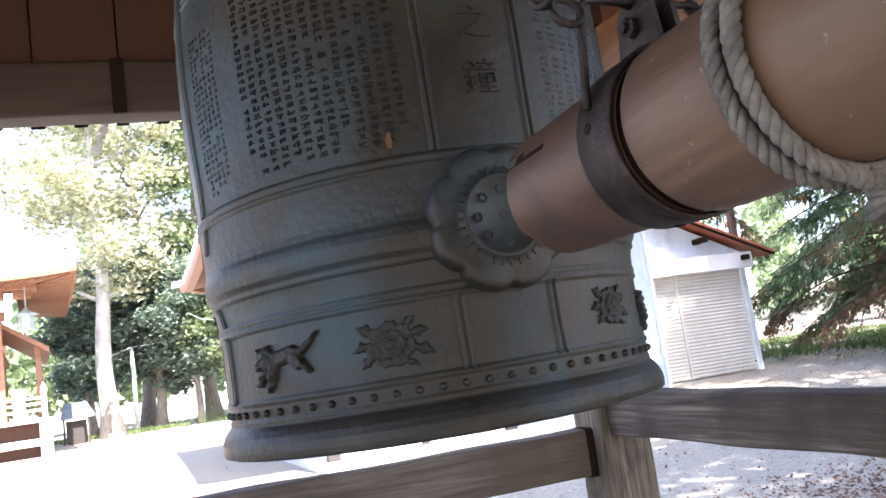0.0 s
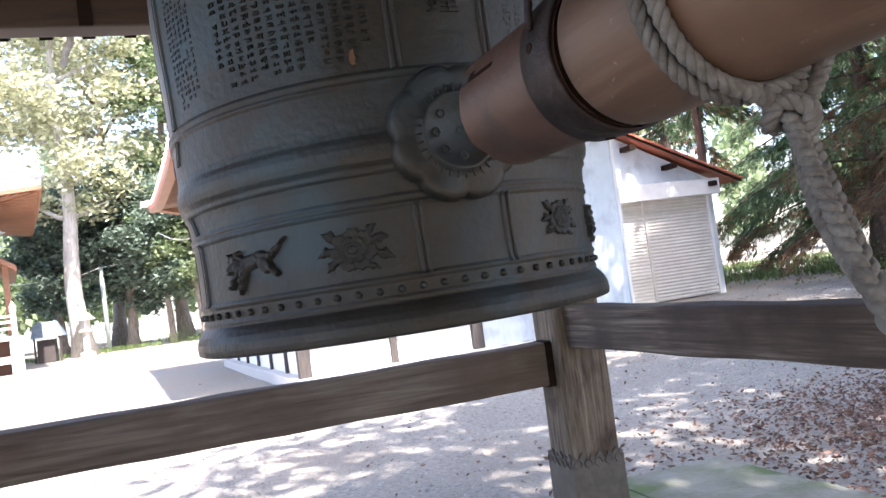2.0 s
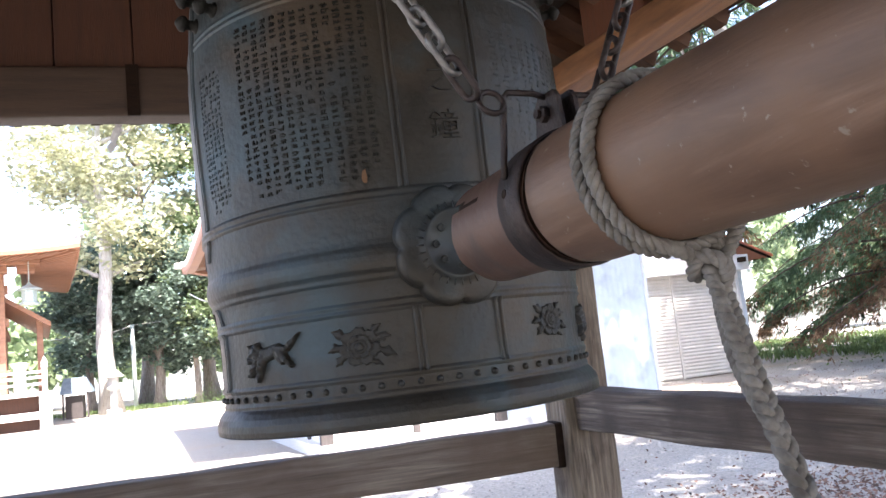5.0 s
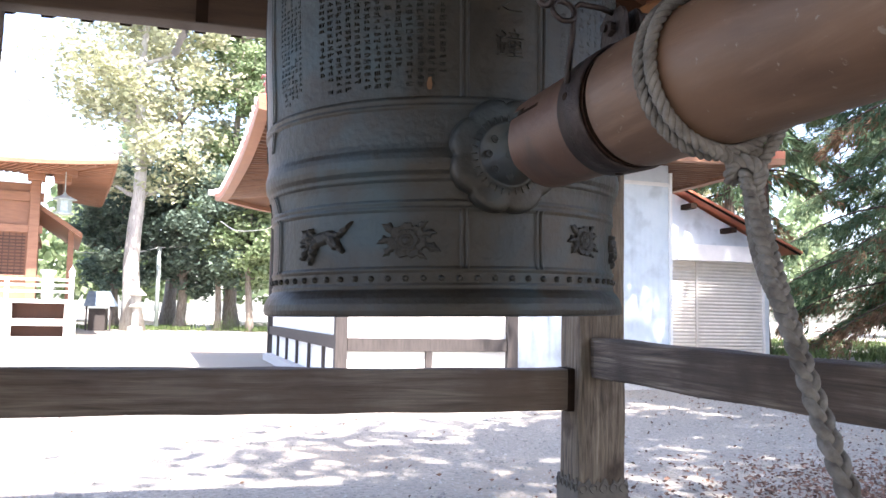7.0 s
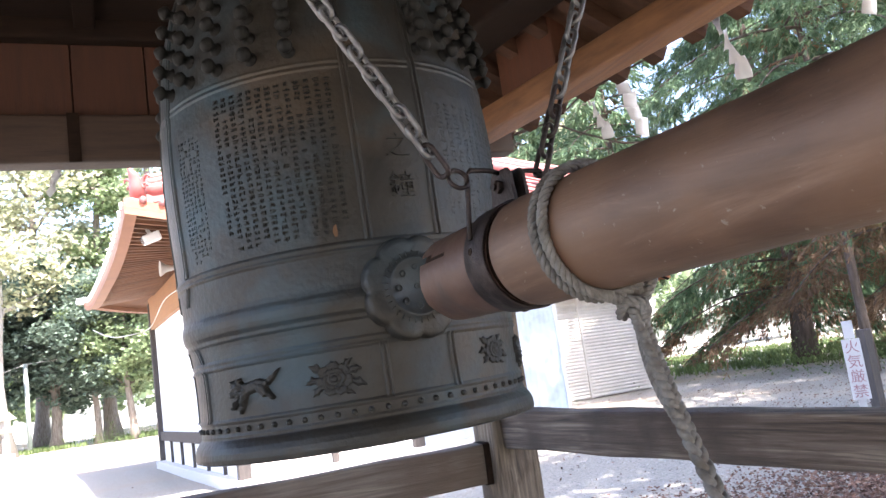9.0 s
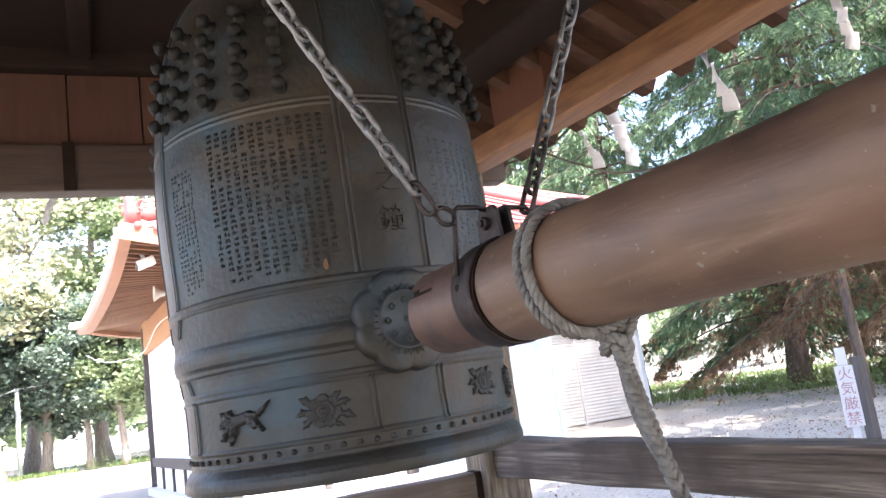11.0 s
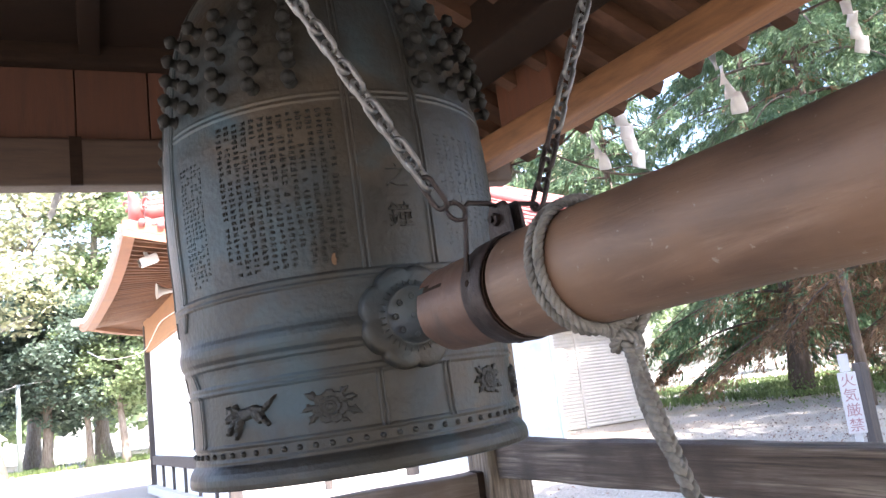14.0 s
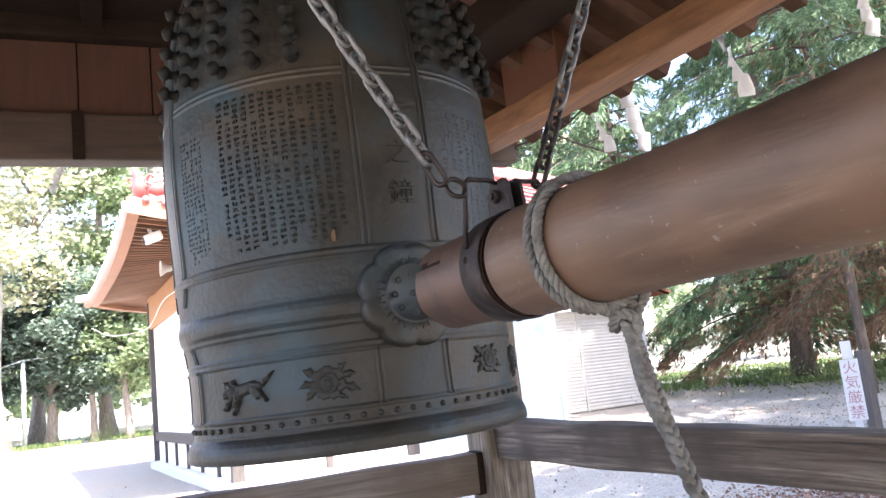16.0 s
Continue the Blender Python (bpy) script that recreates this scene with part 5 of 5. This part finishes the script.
for f in ((0, 1, 2, 3), (3, 2, 5, 4), (0, 3, 4), (1, 5, 2)):
    bm.faces.new([vs[i] for i in f])
part("roof", bm, BLUE_ROOF, hut)
for x in (-0.8, 0.9):
    part("post", boxes((x - 0.06, x + 0.06, -0.3, -0.18, GZ, 1.76)), DARK_POST, hut)

pole = thing("lamp_pole", "thin pale green pole with overhead wires", "pole", at=Matrix.Translation((-4.35, 42.0, GZ)))
part("mast", tube(bmesh.new(), [(0, 0, -0.1), (0, 0, 4.35)], 0.11, 10), LANTERN_METAL, pole, "", True)
part("wire", tube(bmesh.new(), curve_pts([(0, 0, 4.3), (-1.5, 0, 3.95), (-4.0, 0, 3.9)], 8), 0.025, 5), LAMP_GREY, pole, "", True)
part("wire", tube(bmesh.new(), curve_pts([(0, 0, 4.3), (2.5, 0, 4.5), (5.0, 0, 5.0)], 8), 0.02, 5), LAMP_GREY, pole, "", True)
lant = thing("stone_lantern", "weathered grey stone lantern by the trees", "lantern", at=Matrix.Translation((-5.1, 39.5, GZ)))
bm = bmesh.new()
lathe(bm, [(0.35, -0.1), (0.35, 0.2), (0.16, 0.25), (0.16, 1.1), (0.33, 1.2), (0.25, 1.3), (0.25, 1.7), (0.5, 1.75), (0.2, 2.05), (0.06, 2.2)], 8)
part("body", bm, GRANITE, lant)

# ---- sign ----
sign = thing("warning_sign", "white post sign with faded red vertical lettering", "sign", at=Matrix.Translation((5.78, 3.57, GZ - 0.06)) @ Matrix.Rotation(radians(-42), 4, "Z"))
part("board", boxes((-0.078, 0.078, -0.012, 0.012, 0.44, 1.0), bevel=0.003), SIGN_WHITE_SHADED, sign, "white painted board, dimmed for the shade on it")
part("peak", boxes((-0.045, 0.045, -0.01, 0.01, 1.004, 1.17), bevel=0.003), SIGN_WHITE_SHADED, sign)
part("post", boxes((-0.03, 0.03, 0.014, 0.06, -0.1, 0.98)), SIGN_WHITE_SHADED, sign)


def flat_text(ch, size, parent, m, mat, name="lettering"):
    cu = bpy.data.curves.new("text", "FONT")
    cu.body, cu.size, cu.extrude, cu.align_x, cu.align_y = ch, size, 0.001, "CENTER", "CENTER"
    tmp = bpy.data.objects.new("tmp", cu)
    scene.collection.objects.link(tmp)
    me = bpy.data.meshes.new_from_object(tmp.evaluated_get(bpy.context.evaluated_depsgraph_get()))
    bpy.data.objects.remove(tmp)
    me.materials.clear()
    me.materials.append(mat)
    ob = new(name, me)
    ob.parent = parent
    ob.matrix_local = m
    return ob


for k, ch in enumerate("\u706b\u6c17\u53b3\u7981"):
    flat_text(ch, 0.13, sign, Matrix.Translation((0, -0.0135, 0.92 - 0.137 * k)) @ Matrix.Rotation(math.pi / 2, 4, "X"), SIGN_RED)
stake = thing("wooden_stake", "grey wooden stake behind the sign", "stake", at=Matrix.Translation((6.39, 3.92, GZ)))
part("stake", boxes((-0.05, 0.05, -0.05, 0.05, -0.1, 1.0), bevel=0.008), DARK_POST, stake)


# ---- folded paper streamers on a straw cord round the eaves ----
cord = thing("straw_cord", "thin dark cord strung under the eaves", "cord")
bm = bmesh.new()
tube(bm, curve_pts([(1.7, -0.9, 2.46), (1.603, -0.335, 2.42), (1.524, 0.194, 2.46), (1.464, 0.594, 2.44), (1.416, 0.911, 2.44), (1.382, 1.139, 2.4), (1.3, 1.6, 2.44)], 8), 0.005, 6)
part("cord", bm, OLD_WOOD, cord, "", True)
bm = bmesh.new()
tube(bm, curve_pts([(1.37, 1.2, 2.44), (1.385, 1.1, 2.36), (1.42, 0.9, 2.24), (1.455, 0.655, 2.13), (1.53, 0.2, 2.06)], 8), 0.005, 6)
part("cord", bm, OLD_WOOD, cord, "", True)


def streamer(x, y, z, turn, s=1.0, swing=0.0):
    st = thing("paper_streamer", "white zigzag paper streamer hanging from the eave cord", "paper streamer", "paper streamers", at=Matrix.Translation((x, y, z)) @ Matrix.Rotation(turn, 4, "Z") @ Matrix.Rotation(swing, 4, "Y"))
    w, h = 0.045 * s, 0.062 * s
    for k in range(4):
        bm = bmesh.new()
        off = (k % 2) * w * 0.3 + k * w * 0.22
        grid = []
        for i in range(5):
            v = i / 4
            row = []
            for u in (0, 0.5, 1):
                row.append(bm.verts.new((off + u * w + 0.2 * w * v * (-1) ** k, 0.012 * s * math.sin(3 * u + 2.2 * v + k) + 0.006 * k, -(k * 0.86 + v * 1.05) * h - 0.35 * u * w)))
            grid.append(row)
        for p, q in zip(grid, grid[1:]):
            for n in range(2):
                bm.faces.new((p[n], p[n + 1], q[n + 1], q[n]))
        r = bmesh.ops.extrude_face_region(bm, geom=bm.faces[:])
        bmesh.ops.translate(bm, verts=[e for e in r["geom"] if isinstance(e, bmesh.types.BMVert)], vec=(0, 0.0015, 0))
        bmesh.ops.recalc_face_normals(bm, faces=bm.faces)
        part("fold", bm, PAPER, st, "", True)


streamer(1.524, 0.215, 2.455, -1.75, 1.2, -0.12)
streamer(1.445, 0.73, 2.44, -0.6, 1.15, -0.05)
streamer(1.416, 0.925, 2.44, -1.6, 1.1, -0.2)
streamer(1.6, -0.3, 2.41, -1.2, 0.8, 0.1)
streamer(-0.72, PY + 0.12, 2.38, 0.4, 0.6, 0.5)
bm = bmesh.new()
tube(bm, [(LX, PY + 0.1, 2.4), (-0.72, PY + 0.12, 2.38), (PX, PY + 0.1, 2.4)], 0.005, 6)
part("cord", bm, OLD_WOOD, cord, "", True)

# ---- trees ----
def limb(bm, p, d, length, r, rng, steps=6, bend=0.15, rise=0.02):
    pts, rad = [Vector(p)], [r]
    d = Vector(d).normalized()
    for i in range(steps):
        d = (d + Vector((rng.normal(0, bend), rng.normal(0, bend), rng.normal(0, bend * 0.6) + rise))).normalized()
        pts.append(pts[-1] + d * length / steps)
        rad.append(r * (1 - 0.8 * (i + 1) / steps))
    tube(bm, pts, rad, 7)
    return pts


def broad_tree(x, y, height, trunk_r, crown_r, crown_base, seed, leaf_mat, bark, count, leaf, label, clumps=70, lean=0.0, squash=0.8):
    rng = np.random.default_rng(seed)
    tr = thing("tree", label, "tree", at=Matrix.Translation((x, y, GZ - 0.1)))
    bm = bmesh.new()
    pts = [Vector((lean * (h / height) * height * 0.2 + 0.12 * math.sin(h * 0.7 + seed), 0.12 * math.cos(h * 0.6 + seed), h)) for h in np.linspace(0, height * 0.85, 12)]
    tube(bm, pts, [trunk_r * (1.45 if i == 0 else 1.0 - 0.8 * i / 11) for i in range(12)], 10)
    part("trunk", bm, bark, tr, "", True)
    bm = bmesh.new()
    tips = []
    for k in range(16):
        h = crown_base + (height - crown_base) * (k + 0.3) / 17
        base = pts[min(11, int(h / (height * 0.85) * 11))]
        a = k * 2.4 + rng.normal(0, 0.4)
        prof = math.sin(math.pi * min(1, max(0.12, (h - crown_base * 0.6) / (height - crown_base * 0.6)))) ** 0.6
        L = crown_r * (0.55 + 0.5 * prof) * rng.uniform(0.7, 1.1)
        q = limb(bm, base, (math.cos(a), math.sin(a), 0.35), L, trunk_r * 0.32, rng)
        tips += q[2:]
    part("limb_frame", bm, bark, tr, "", True)
    c0 = np.array([lean * height * 0.15, 0, (crown_base + height) / 2])
    cent = []
    for k in range(clumps):
        if k < len(tips):
            cent.append(np.array(tips[k]) + rng.normal(0, 0.25, 3))
        else:
            v = rng.normal(size=3)
            v /= np.linalg.norm(v)
            rr = rng.uniform(0.55, 1.05)
            cent.append(c0 + v * rr * np.array([crown_r, crown_r, (height - crown_base) / 2 * squash / 0.8]))
    cent = np.array(cent)
    which = rng.integers(0, len(cent), count)
    rad = (0.22 + 0.16 * rng.random(len(cent))) * crown_r
    p = cent[which] + rng.normal(0, 0.48, (count, 3)) * rad[which][:, None] * np.array([1, 1, 0.55])
    keep = p[:, 2] > 0.4
    p = p[keep]
    d = rng.normal(size=p.shape) * np.array([1, 1, 0.45])
    leaves("crown", p, d, rng.uniform(0.7, 1.3, len(p)) * leaf, 0.55, leaf_mat, tr, rng)
    return tr


def cedar(x, y, height, trunk_r, reach, base, seed, label, tufts, dead=0.1, size=0.34, droop=0.55):
    """A conifer: whorled branches that droop, with hanging sprays of narrow needles."""
    rng = np.random.default_rng(seed)
    tr = thing("cedar_tree", label, "tree", at=Matrix.Translation((x, y, GZ - 0.1)))
    bm = bmesh.new()
    pts = [Vector((0.05 * math.sin(h + seed), 0.05 * math.cos(h * 0.8), h)) for h in np.linspace(0, height, 12)]
    tube(bm, pts, [trunk_r * (1.35 if i == 0 else 1.0 - 0.9 * i / 11) for i in range(12)], 10)
    part("trunk", bm, BARK_CEDAR, tr, "", True)
    bm = bmesh.new()
    starts, dirs, outer = [], [], []
    nb = 64
    for k in range(nb):
        f = (k + 0.5) / nb
        h = base + (height - base) * f ** 0.9
        L = reach * (1 - 0.8 * f) * rng.uniform(0.7, 1.15) + 0.4
        a = k * 2.399 + rng.normal(0, 0.2)
        out = np.array([math.cos(a), math.sin(a), 0.0])
        line = []
        for s in np.linspace(0, 1, 9):
            line.append(np.array([0, 0, h]) + out * L * s + np.array([0, 0, L * (0.18 * s - droop * s * s)]))
        tube(bm, line, [0.03 * (1 - 0.85 * s) * (1.3 - f) + 0.006 for s in np.linspace(0, 1, 9)], 5)
        line = np.array(line)
        m = int(tufts / nb * (0.35 + 1.4 * (1 - f) ** 1.3))
        s = rng.beta(1.8, 1.0, m) * 8
        i = np.minimum(s.astype(int), 7)
        p = line[i] + (line[i + 1] - line[i]) * (s - i)[:, None]
        side = np.array([-out[1], out[0], 0])
        w = rng.normal(0, 0.2 * L * 0.5, m)
        p = p + side * w[:, None] + np.stack([np.zeros(m), np.zeros(m), -np.abs(w) * 0.25 - rng.gamma(1.5, 0.09, m)], 1)
        starts.append(p)
        dirs.append(out * 0.55 + side * (np.sign(w) * 0.5)[:, None] + np.stack([np.zeros(m), np.zeros(m), -0.75 + rng.normal(0, 0.3, m)], 1))
        outer.append(s / 8)
    part("branch_frame", bm, BARK_CEDAR, tr, "", True)
    p, d, o = np.concatenate(starts), np.concatenate(dirs), np.concatenate(outer)
    # each tuft is a spray of narrow needles fanning from one point
    per = 7
    pp = np.repeat(p, per, 0)
    dd = np.repeat(d, per, 0) + rng.normal(0, 0.38, (len(p) * per, 3))
    dn = dd / np.linalg.norm(dd, axis=1, keepdims=True)
    sz = rng.uniform(0.5, 1.1, len(pp)) * size
    pp = pp + dn * (sz * 0.5 * rng.uniform(0.2, 1.6, len(pp)))[:, None]
    oo = np.repeat(o + rng.normal(0, 0.12, len(o)), per)
    low = np.repeat((p[:, 2] < base + (height - base) * 0.33), per)
    low_edge = np.repeat(base + dead * 3.0 + rng.normal(0, 0.45, len(p)), per)
    isdead = (oo < 0.45 * dead * 4) & low | (rng.random(len(pp)) < dead * 0.12) | (pp[:, 2] < low_edge - 0.6)
    leaves("crown", pp[~isdead], dn[~isdead], sz[~isdead], 0.13, LEAF_CEDAR, tr, rng, "drooping green needle sprays", 0.1)
    if isdead.sum() > 10:
        leaves("dead_sprays", pp[isdead], dn[isdead], sz[isdead], 0.13, LEAF_DEAD, tr, rng, "dead brown needle sprays", 0.1)
    return tr


BRIGHT = "tall broadleaf tree with sunlit yellow-green leaves"
DARKT = "dense dark green evergreen tree with a bare trunk"
broad_tree(-5.4, 40.5, 22, 0.45, 4.2, 7.0, 21, LEAF_BRIGHT, BARK_PALE, 12000, 0.34, "tall tree with a pale sunlit trunk and yellow-green leaves", 110)
broad_tree(-0.6, 45.0, 20, 0.4, 3.2, 7.0, 22, LEAF_MID, BARK, 13000, 0.3, "tall broadleaf tree with mid-green leaves", 90)
broad_tree(-4.2, 48.5, 23, 0.4, 5.0, 9.0, 30, LEAF_BRIGHT, BARK, 10000, 0.34, BRIGHT, 80)
broad_tree(2.5, 50.0, 25, 0.5, 6.0, 7.0, 24, LEAF_BRIGHT, BARK, 9000, 0.36, BRIGHT, 90)
broad_tree(-3.3, 43.5, 9.5, 0.3, 2.9, 2.4, 25, LEAF_DARK, BARK, 20000, 0.26, DARKT, 90)
broad_tree(-1.4, 42.5, 8.6, 0.19, 2.6, 2.6, 26, LEAF_DARK, BARK, 16000, 0.26, DARKT, 80)
broad_tree(0.25, 41.0, 9.0, 0.21, 2.3, 2.8, 27, LEAF_MID, BARK, 14000, 0.26, "leafy mid-green tree with a bare trunk", 70)
broad_tree(-6.6, 44.0, 10.0, 0.22, 2.5, 2.5, 28, LEAF_DARK, BARK, 12000, 0.28, DARKT, 70)

CEDAR = "dense cedar with drooping blue-green sprays"
cedar(17.0, 14.6, 15, 0.27, 4.2, 1.75, 31, "cedar with drooping green sprays and brown dead undersides", 21000, 0.12, 0.19, 0.46)
cedar(17.0, 10.9, 14, 0.18, 4.6, 1.9, 32, "cedar with drooping green sprays and brown dead undersides", 21000, 0.42, 0.19, 0.46)
cedar(15.6, 6.4, 13, 0.19, 5.0, 2.1, 33, "cedar with many dead brown lower sprays", 21000, 0.5, 0.19, 0.46)
cedar(12.8, 9.2, 16, 0.1, 3.1, 5.2, 39, "tall cedar with drooping green sprays", 17000, 0.03, 0.21, 0.5)
cedar(15.0, 19.0, 17, 0.17, 2.4, 5.6, 34, "slim conifer with a straight bare lower trunk", 3500, 0.0, 0.4)
cedar(17.6, 24.5, 18, 0.24, 3.0, 5.5, 35, "slim conifer with a straight bare lower trunk", 3500, 0.0, 0.4)
cedar(16.2, 27.5, 18, 0.28, 3.0, 6.0, 36, "slim conifer with a straight bare lower trunk", 3500, 0.0, 0.4)
cedar(21.0, 18.5, 17, 0.3, 4.4, 1.2, 37, CEDAR, 8000, 0.05, 0.42)
cedar(24.0, 12.5, 17, 0.3, 4.8, 1.0, 38, CEDAR, 8000, 0.1, 0.42)
broad_tree(14.5, 34.0, 15, 0.3, 4.2, 4.0, 41, LEAF_BRIGHT, BARK, 9000, 0.3, "leafy mid-green tree behind the garage, paled for haze", 70)
broad_tree(20.5, 33.0, 16, 0.3, 4.5, 4.5, 42, LEAF_BRIGHT, BARK, 9000, 0.3, "leafy mid-green tree behind the garage, paled for haze", 70)
broad_tree(9.0, 36.0, 16, 0.3, 4.2, 4.0, 43, LEAF_BRIGHT, BARK, 12000, 0.3, BRIGHT, 70)
# shade trees beside and behind the tower
SHADE = "tall broadleaf shade tree over the gravel yard"
for k, (x, y, h, r, base) in enumerate(((3.5, -4.0, 15, 4.4, 7.5), (8.5, -3.5, 15, 4.8, 7.5), (6.5, 0.3, 16, 4.0, 9.0), (10.0, 1.6, 15, 4.6, 8.0), (14.5, 1.5, 15, 4.8, 7.0), (13.0, -4.5, 15, 4.8, 7.0))):
    broad_tree(x, y, h, 0.3, r, base, 51 + k, LEAF_MID, BARK_CEDAR, (5200, 5000, 8500, 5500, 3500, 3500)[k], 0.27, SHADE, 46)

# unseen dark evergreens added behind the tower, near side, to dim the bell
for k, (x, y, h) in enumerate(((-7.0, -13.5, 6.5), (-2.4, -13.0, 7.0), (2.2, -14.0, 6.5))):
    broad_tree(x, y, h, 0.25, 2.9, 1.6, 91 + k, LEAF_DARK, BARK, 5000, 0.42, DARKT, 80)

# far woods ring
rng = np.random.default_rng(77)
n = 60000
ang = rng.uniform(-0.5, 1.5, n)
keep = (np.abs(ang - 0.62) > 0.05) & (np.sin(ang * 23) + 0.6 * np.sin(ang * 57) > -0.9)
ang = ang[keep]
dist = rng.uniform(62, 80, len(ang))
hh = rng.beta(1.3, 1.6, len(ang)) * (9 + 5 * np.sin(ang * 31) + 3 * np.sin(ang * 83)) + 2.0
pos = np.stack([np.sin(ang) * dist, np.cos(ang) * dist, hh], 1)
woods = leaves("far_woods", pos, rng.normal(size=pos.shape), rng.uniform(0.5, 1.0, len(pos)), 0.6, LEAF_MID, None, rng)
tagged(woods, "hazy green woods along the horizon", "woods", kind="stuff")

# undergrowth, grass, gravel and fallen leaves
def scatter(n, x0, x1, y0, y1, rng):
    x, y = rng.uniform(x0, x1, n), rng.uniform(y0, y1, n)
    return np.stack([x, y, np.full(n, GZ)], 1)


rng = np.random.default_rng(5)
g = np.concatenate([scatter(9000, 13, 30, 17, 34, rng), scatter(5000, 16, 26, 8, 17, rng), scatter(3500, -4.5, 3.5, 40.5, 47, rng), scatter(900, -9, -4, 41, 46, rng)])
patch = np.sin(g[:, 0] * 0.9) + np.sin(g[:, 1] * 0.7 + g[:, 0] * 0.4) > -0.6
g = g[patch]
g[:, 2] += 0.12
grass = leaves("grass", g, np.stack([rng.normal(0, 0.35, len(g)), rng.normal(0, 0.35, len(g)), np.ones(len(g))], 1), rng.uniform(0.15, 0.34, len(g)), 0.22, GRASS, None, rng)
tagged(grass, "patches of bright green grass under the trees", "grass", kind="stuff")
b = np.concatenate([rng.normal((20, 22, 0), (4, 5, 0.1), (5000, 3)), rng.normal((0.2, 42, 0), (1.6, 1.5, 0.1), (1300, 3)), rng.normal((17.5, 11, 0), (2.2, 2.2, 0.1), (4000, 3))])
b[:, 2] = GZ + rng.gamma(2, 0.16, len(b))
bush = leaves("undergrowth", b, rng.normal(size=b.shape), rng.uniform(0.05, 0.1, len(b)), 0.5, GRASS, None, rng)
tagged(bush, "low leafy undergrowth below the trees", "undergrowth", kind="stuff")

n = 45000
x = rng.uniform(-5, 9, n)
y = 1.8 + rng.beta(1, 1.6, n) * 10
z = np.array([ground_height(a, c) for a, c in zip(x, y)])
r = rng.gamma(2, 0.0028, n) + 0.003
base = np.stack([x, y, z + r * 0.25], 1)
offs = np.array([(1, 0, 0), (-0.5, 0.87, 0), (-0.5, -0.87, 0), (0, 0, 0.8)])
turn = rng.uniform(0, 6.28, n)
c, s = np.cos(turn), np.sin(turn)
verts = np.zeros((n, 4, 3))
for k in range(4):
    ox, oy, oz = offs[k]
    verts[:, k] = base + np.stack([(ox * c - oy * s) * r * rng.uniform(0.6, 1.3, n), (ox * s + oy * c) * r, np.full(n, oz) * r], 1)
i = np.arange(n) * 4
faces = np.concatenate([np.stack([i, i + 1, i + 3], 1), np.stack([i + 1, i + 2, i + 3], 1), np.stack([i + 2, i, i + 3], 1)])
me = bpy.data.meshes.new("stones")
me.vertices.add(n * 4)
me.vertices.foreach_set("co", verts.ravel())
me.loops.add(faces.size)
me.loops.foreach_set("vertex_index", faces.ravel().astype(np.int32))
me.polygons.add(len(faces))
me.polygons.foreach_set("loop_start", np.arange(0, faces.size, 3, dtype=np.int32))
me.update(calc_edges=True)
me.materials.append(GRAVEL_STONE)
tagged(new("gravel", me), "loose grey gravel stones on the yard", "gravel", kind="stuff")

n = 14000
a = np.concatenate([rng.normal((4.5, 1.5, 0), (1.15, 0.85, 0), (26000, 3)), rng.normal((8.5, 4.6, 0), (2.2, 1.6, 0), (1800, 3)), scatter(260, -3, 8, 2, 9, rng), rng.normal((12, 8, 0), (3.5, 3.5, 0), (3000, 3))])
a[:, 2] = np.array([ground_height(p, q) for p, q in zip(a[:, 0], a[:, 1])]) + rng.uniform(0.006, 0.03, len(a))
d = rng.normal(size=a.shape) * np.array([1, 1, 0.25])
litter = leaves("fallen_leaves", a, d, rng.uniform(0.022, 0.048, len(a)), 0.5, LEAF_LITTER, None, rng, fold=0.5)
tagged(litter, "dry brown fallen leaves lying on the gravel", "fallen leaves", kind="stuff")
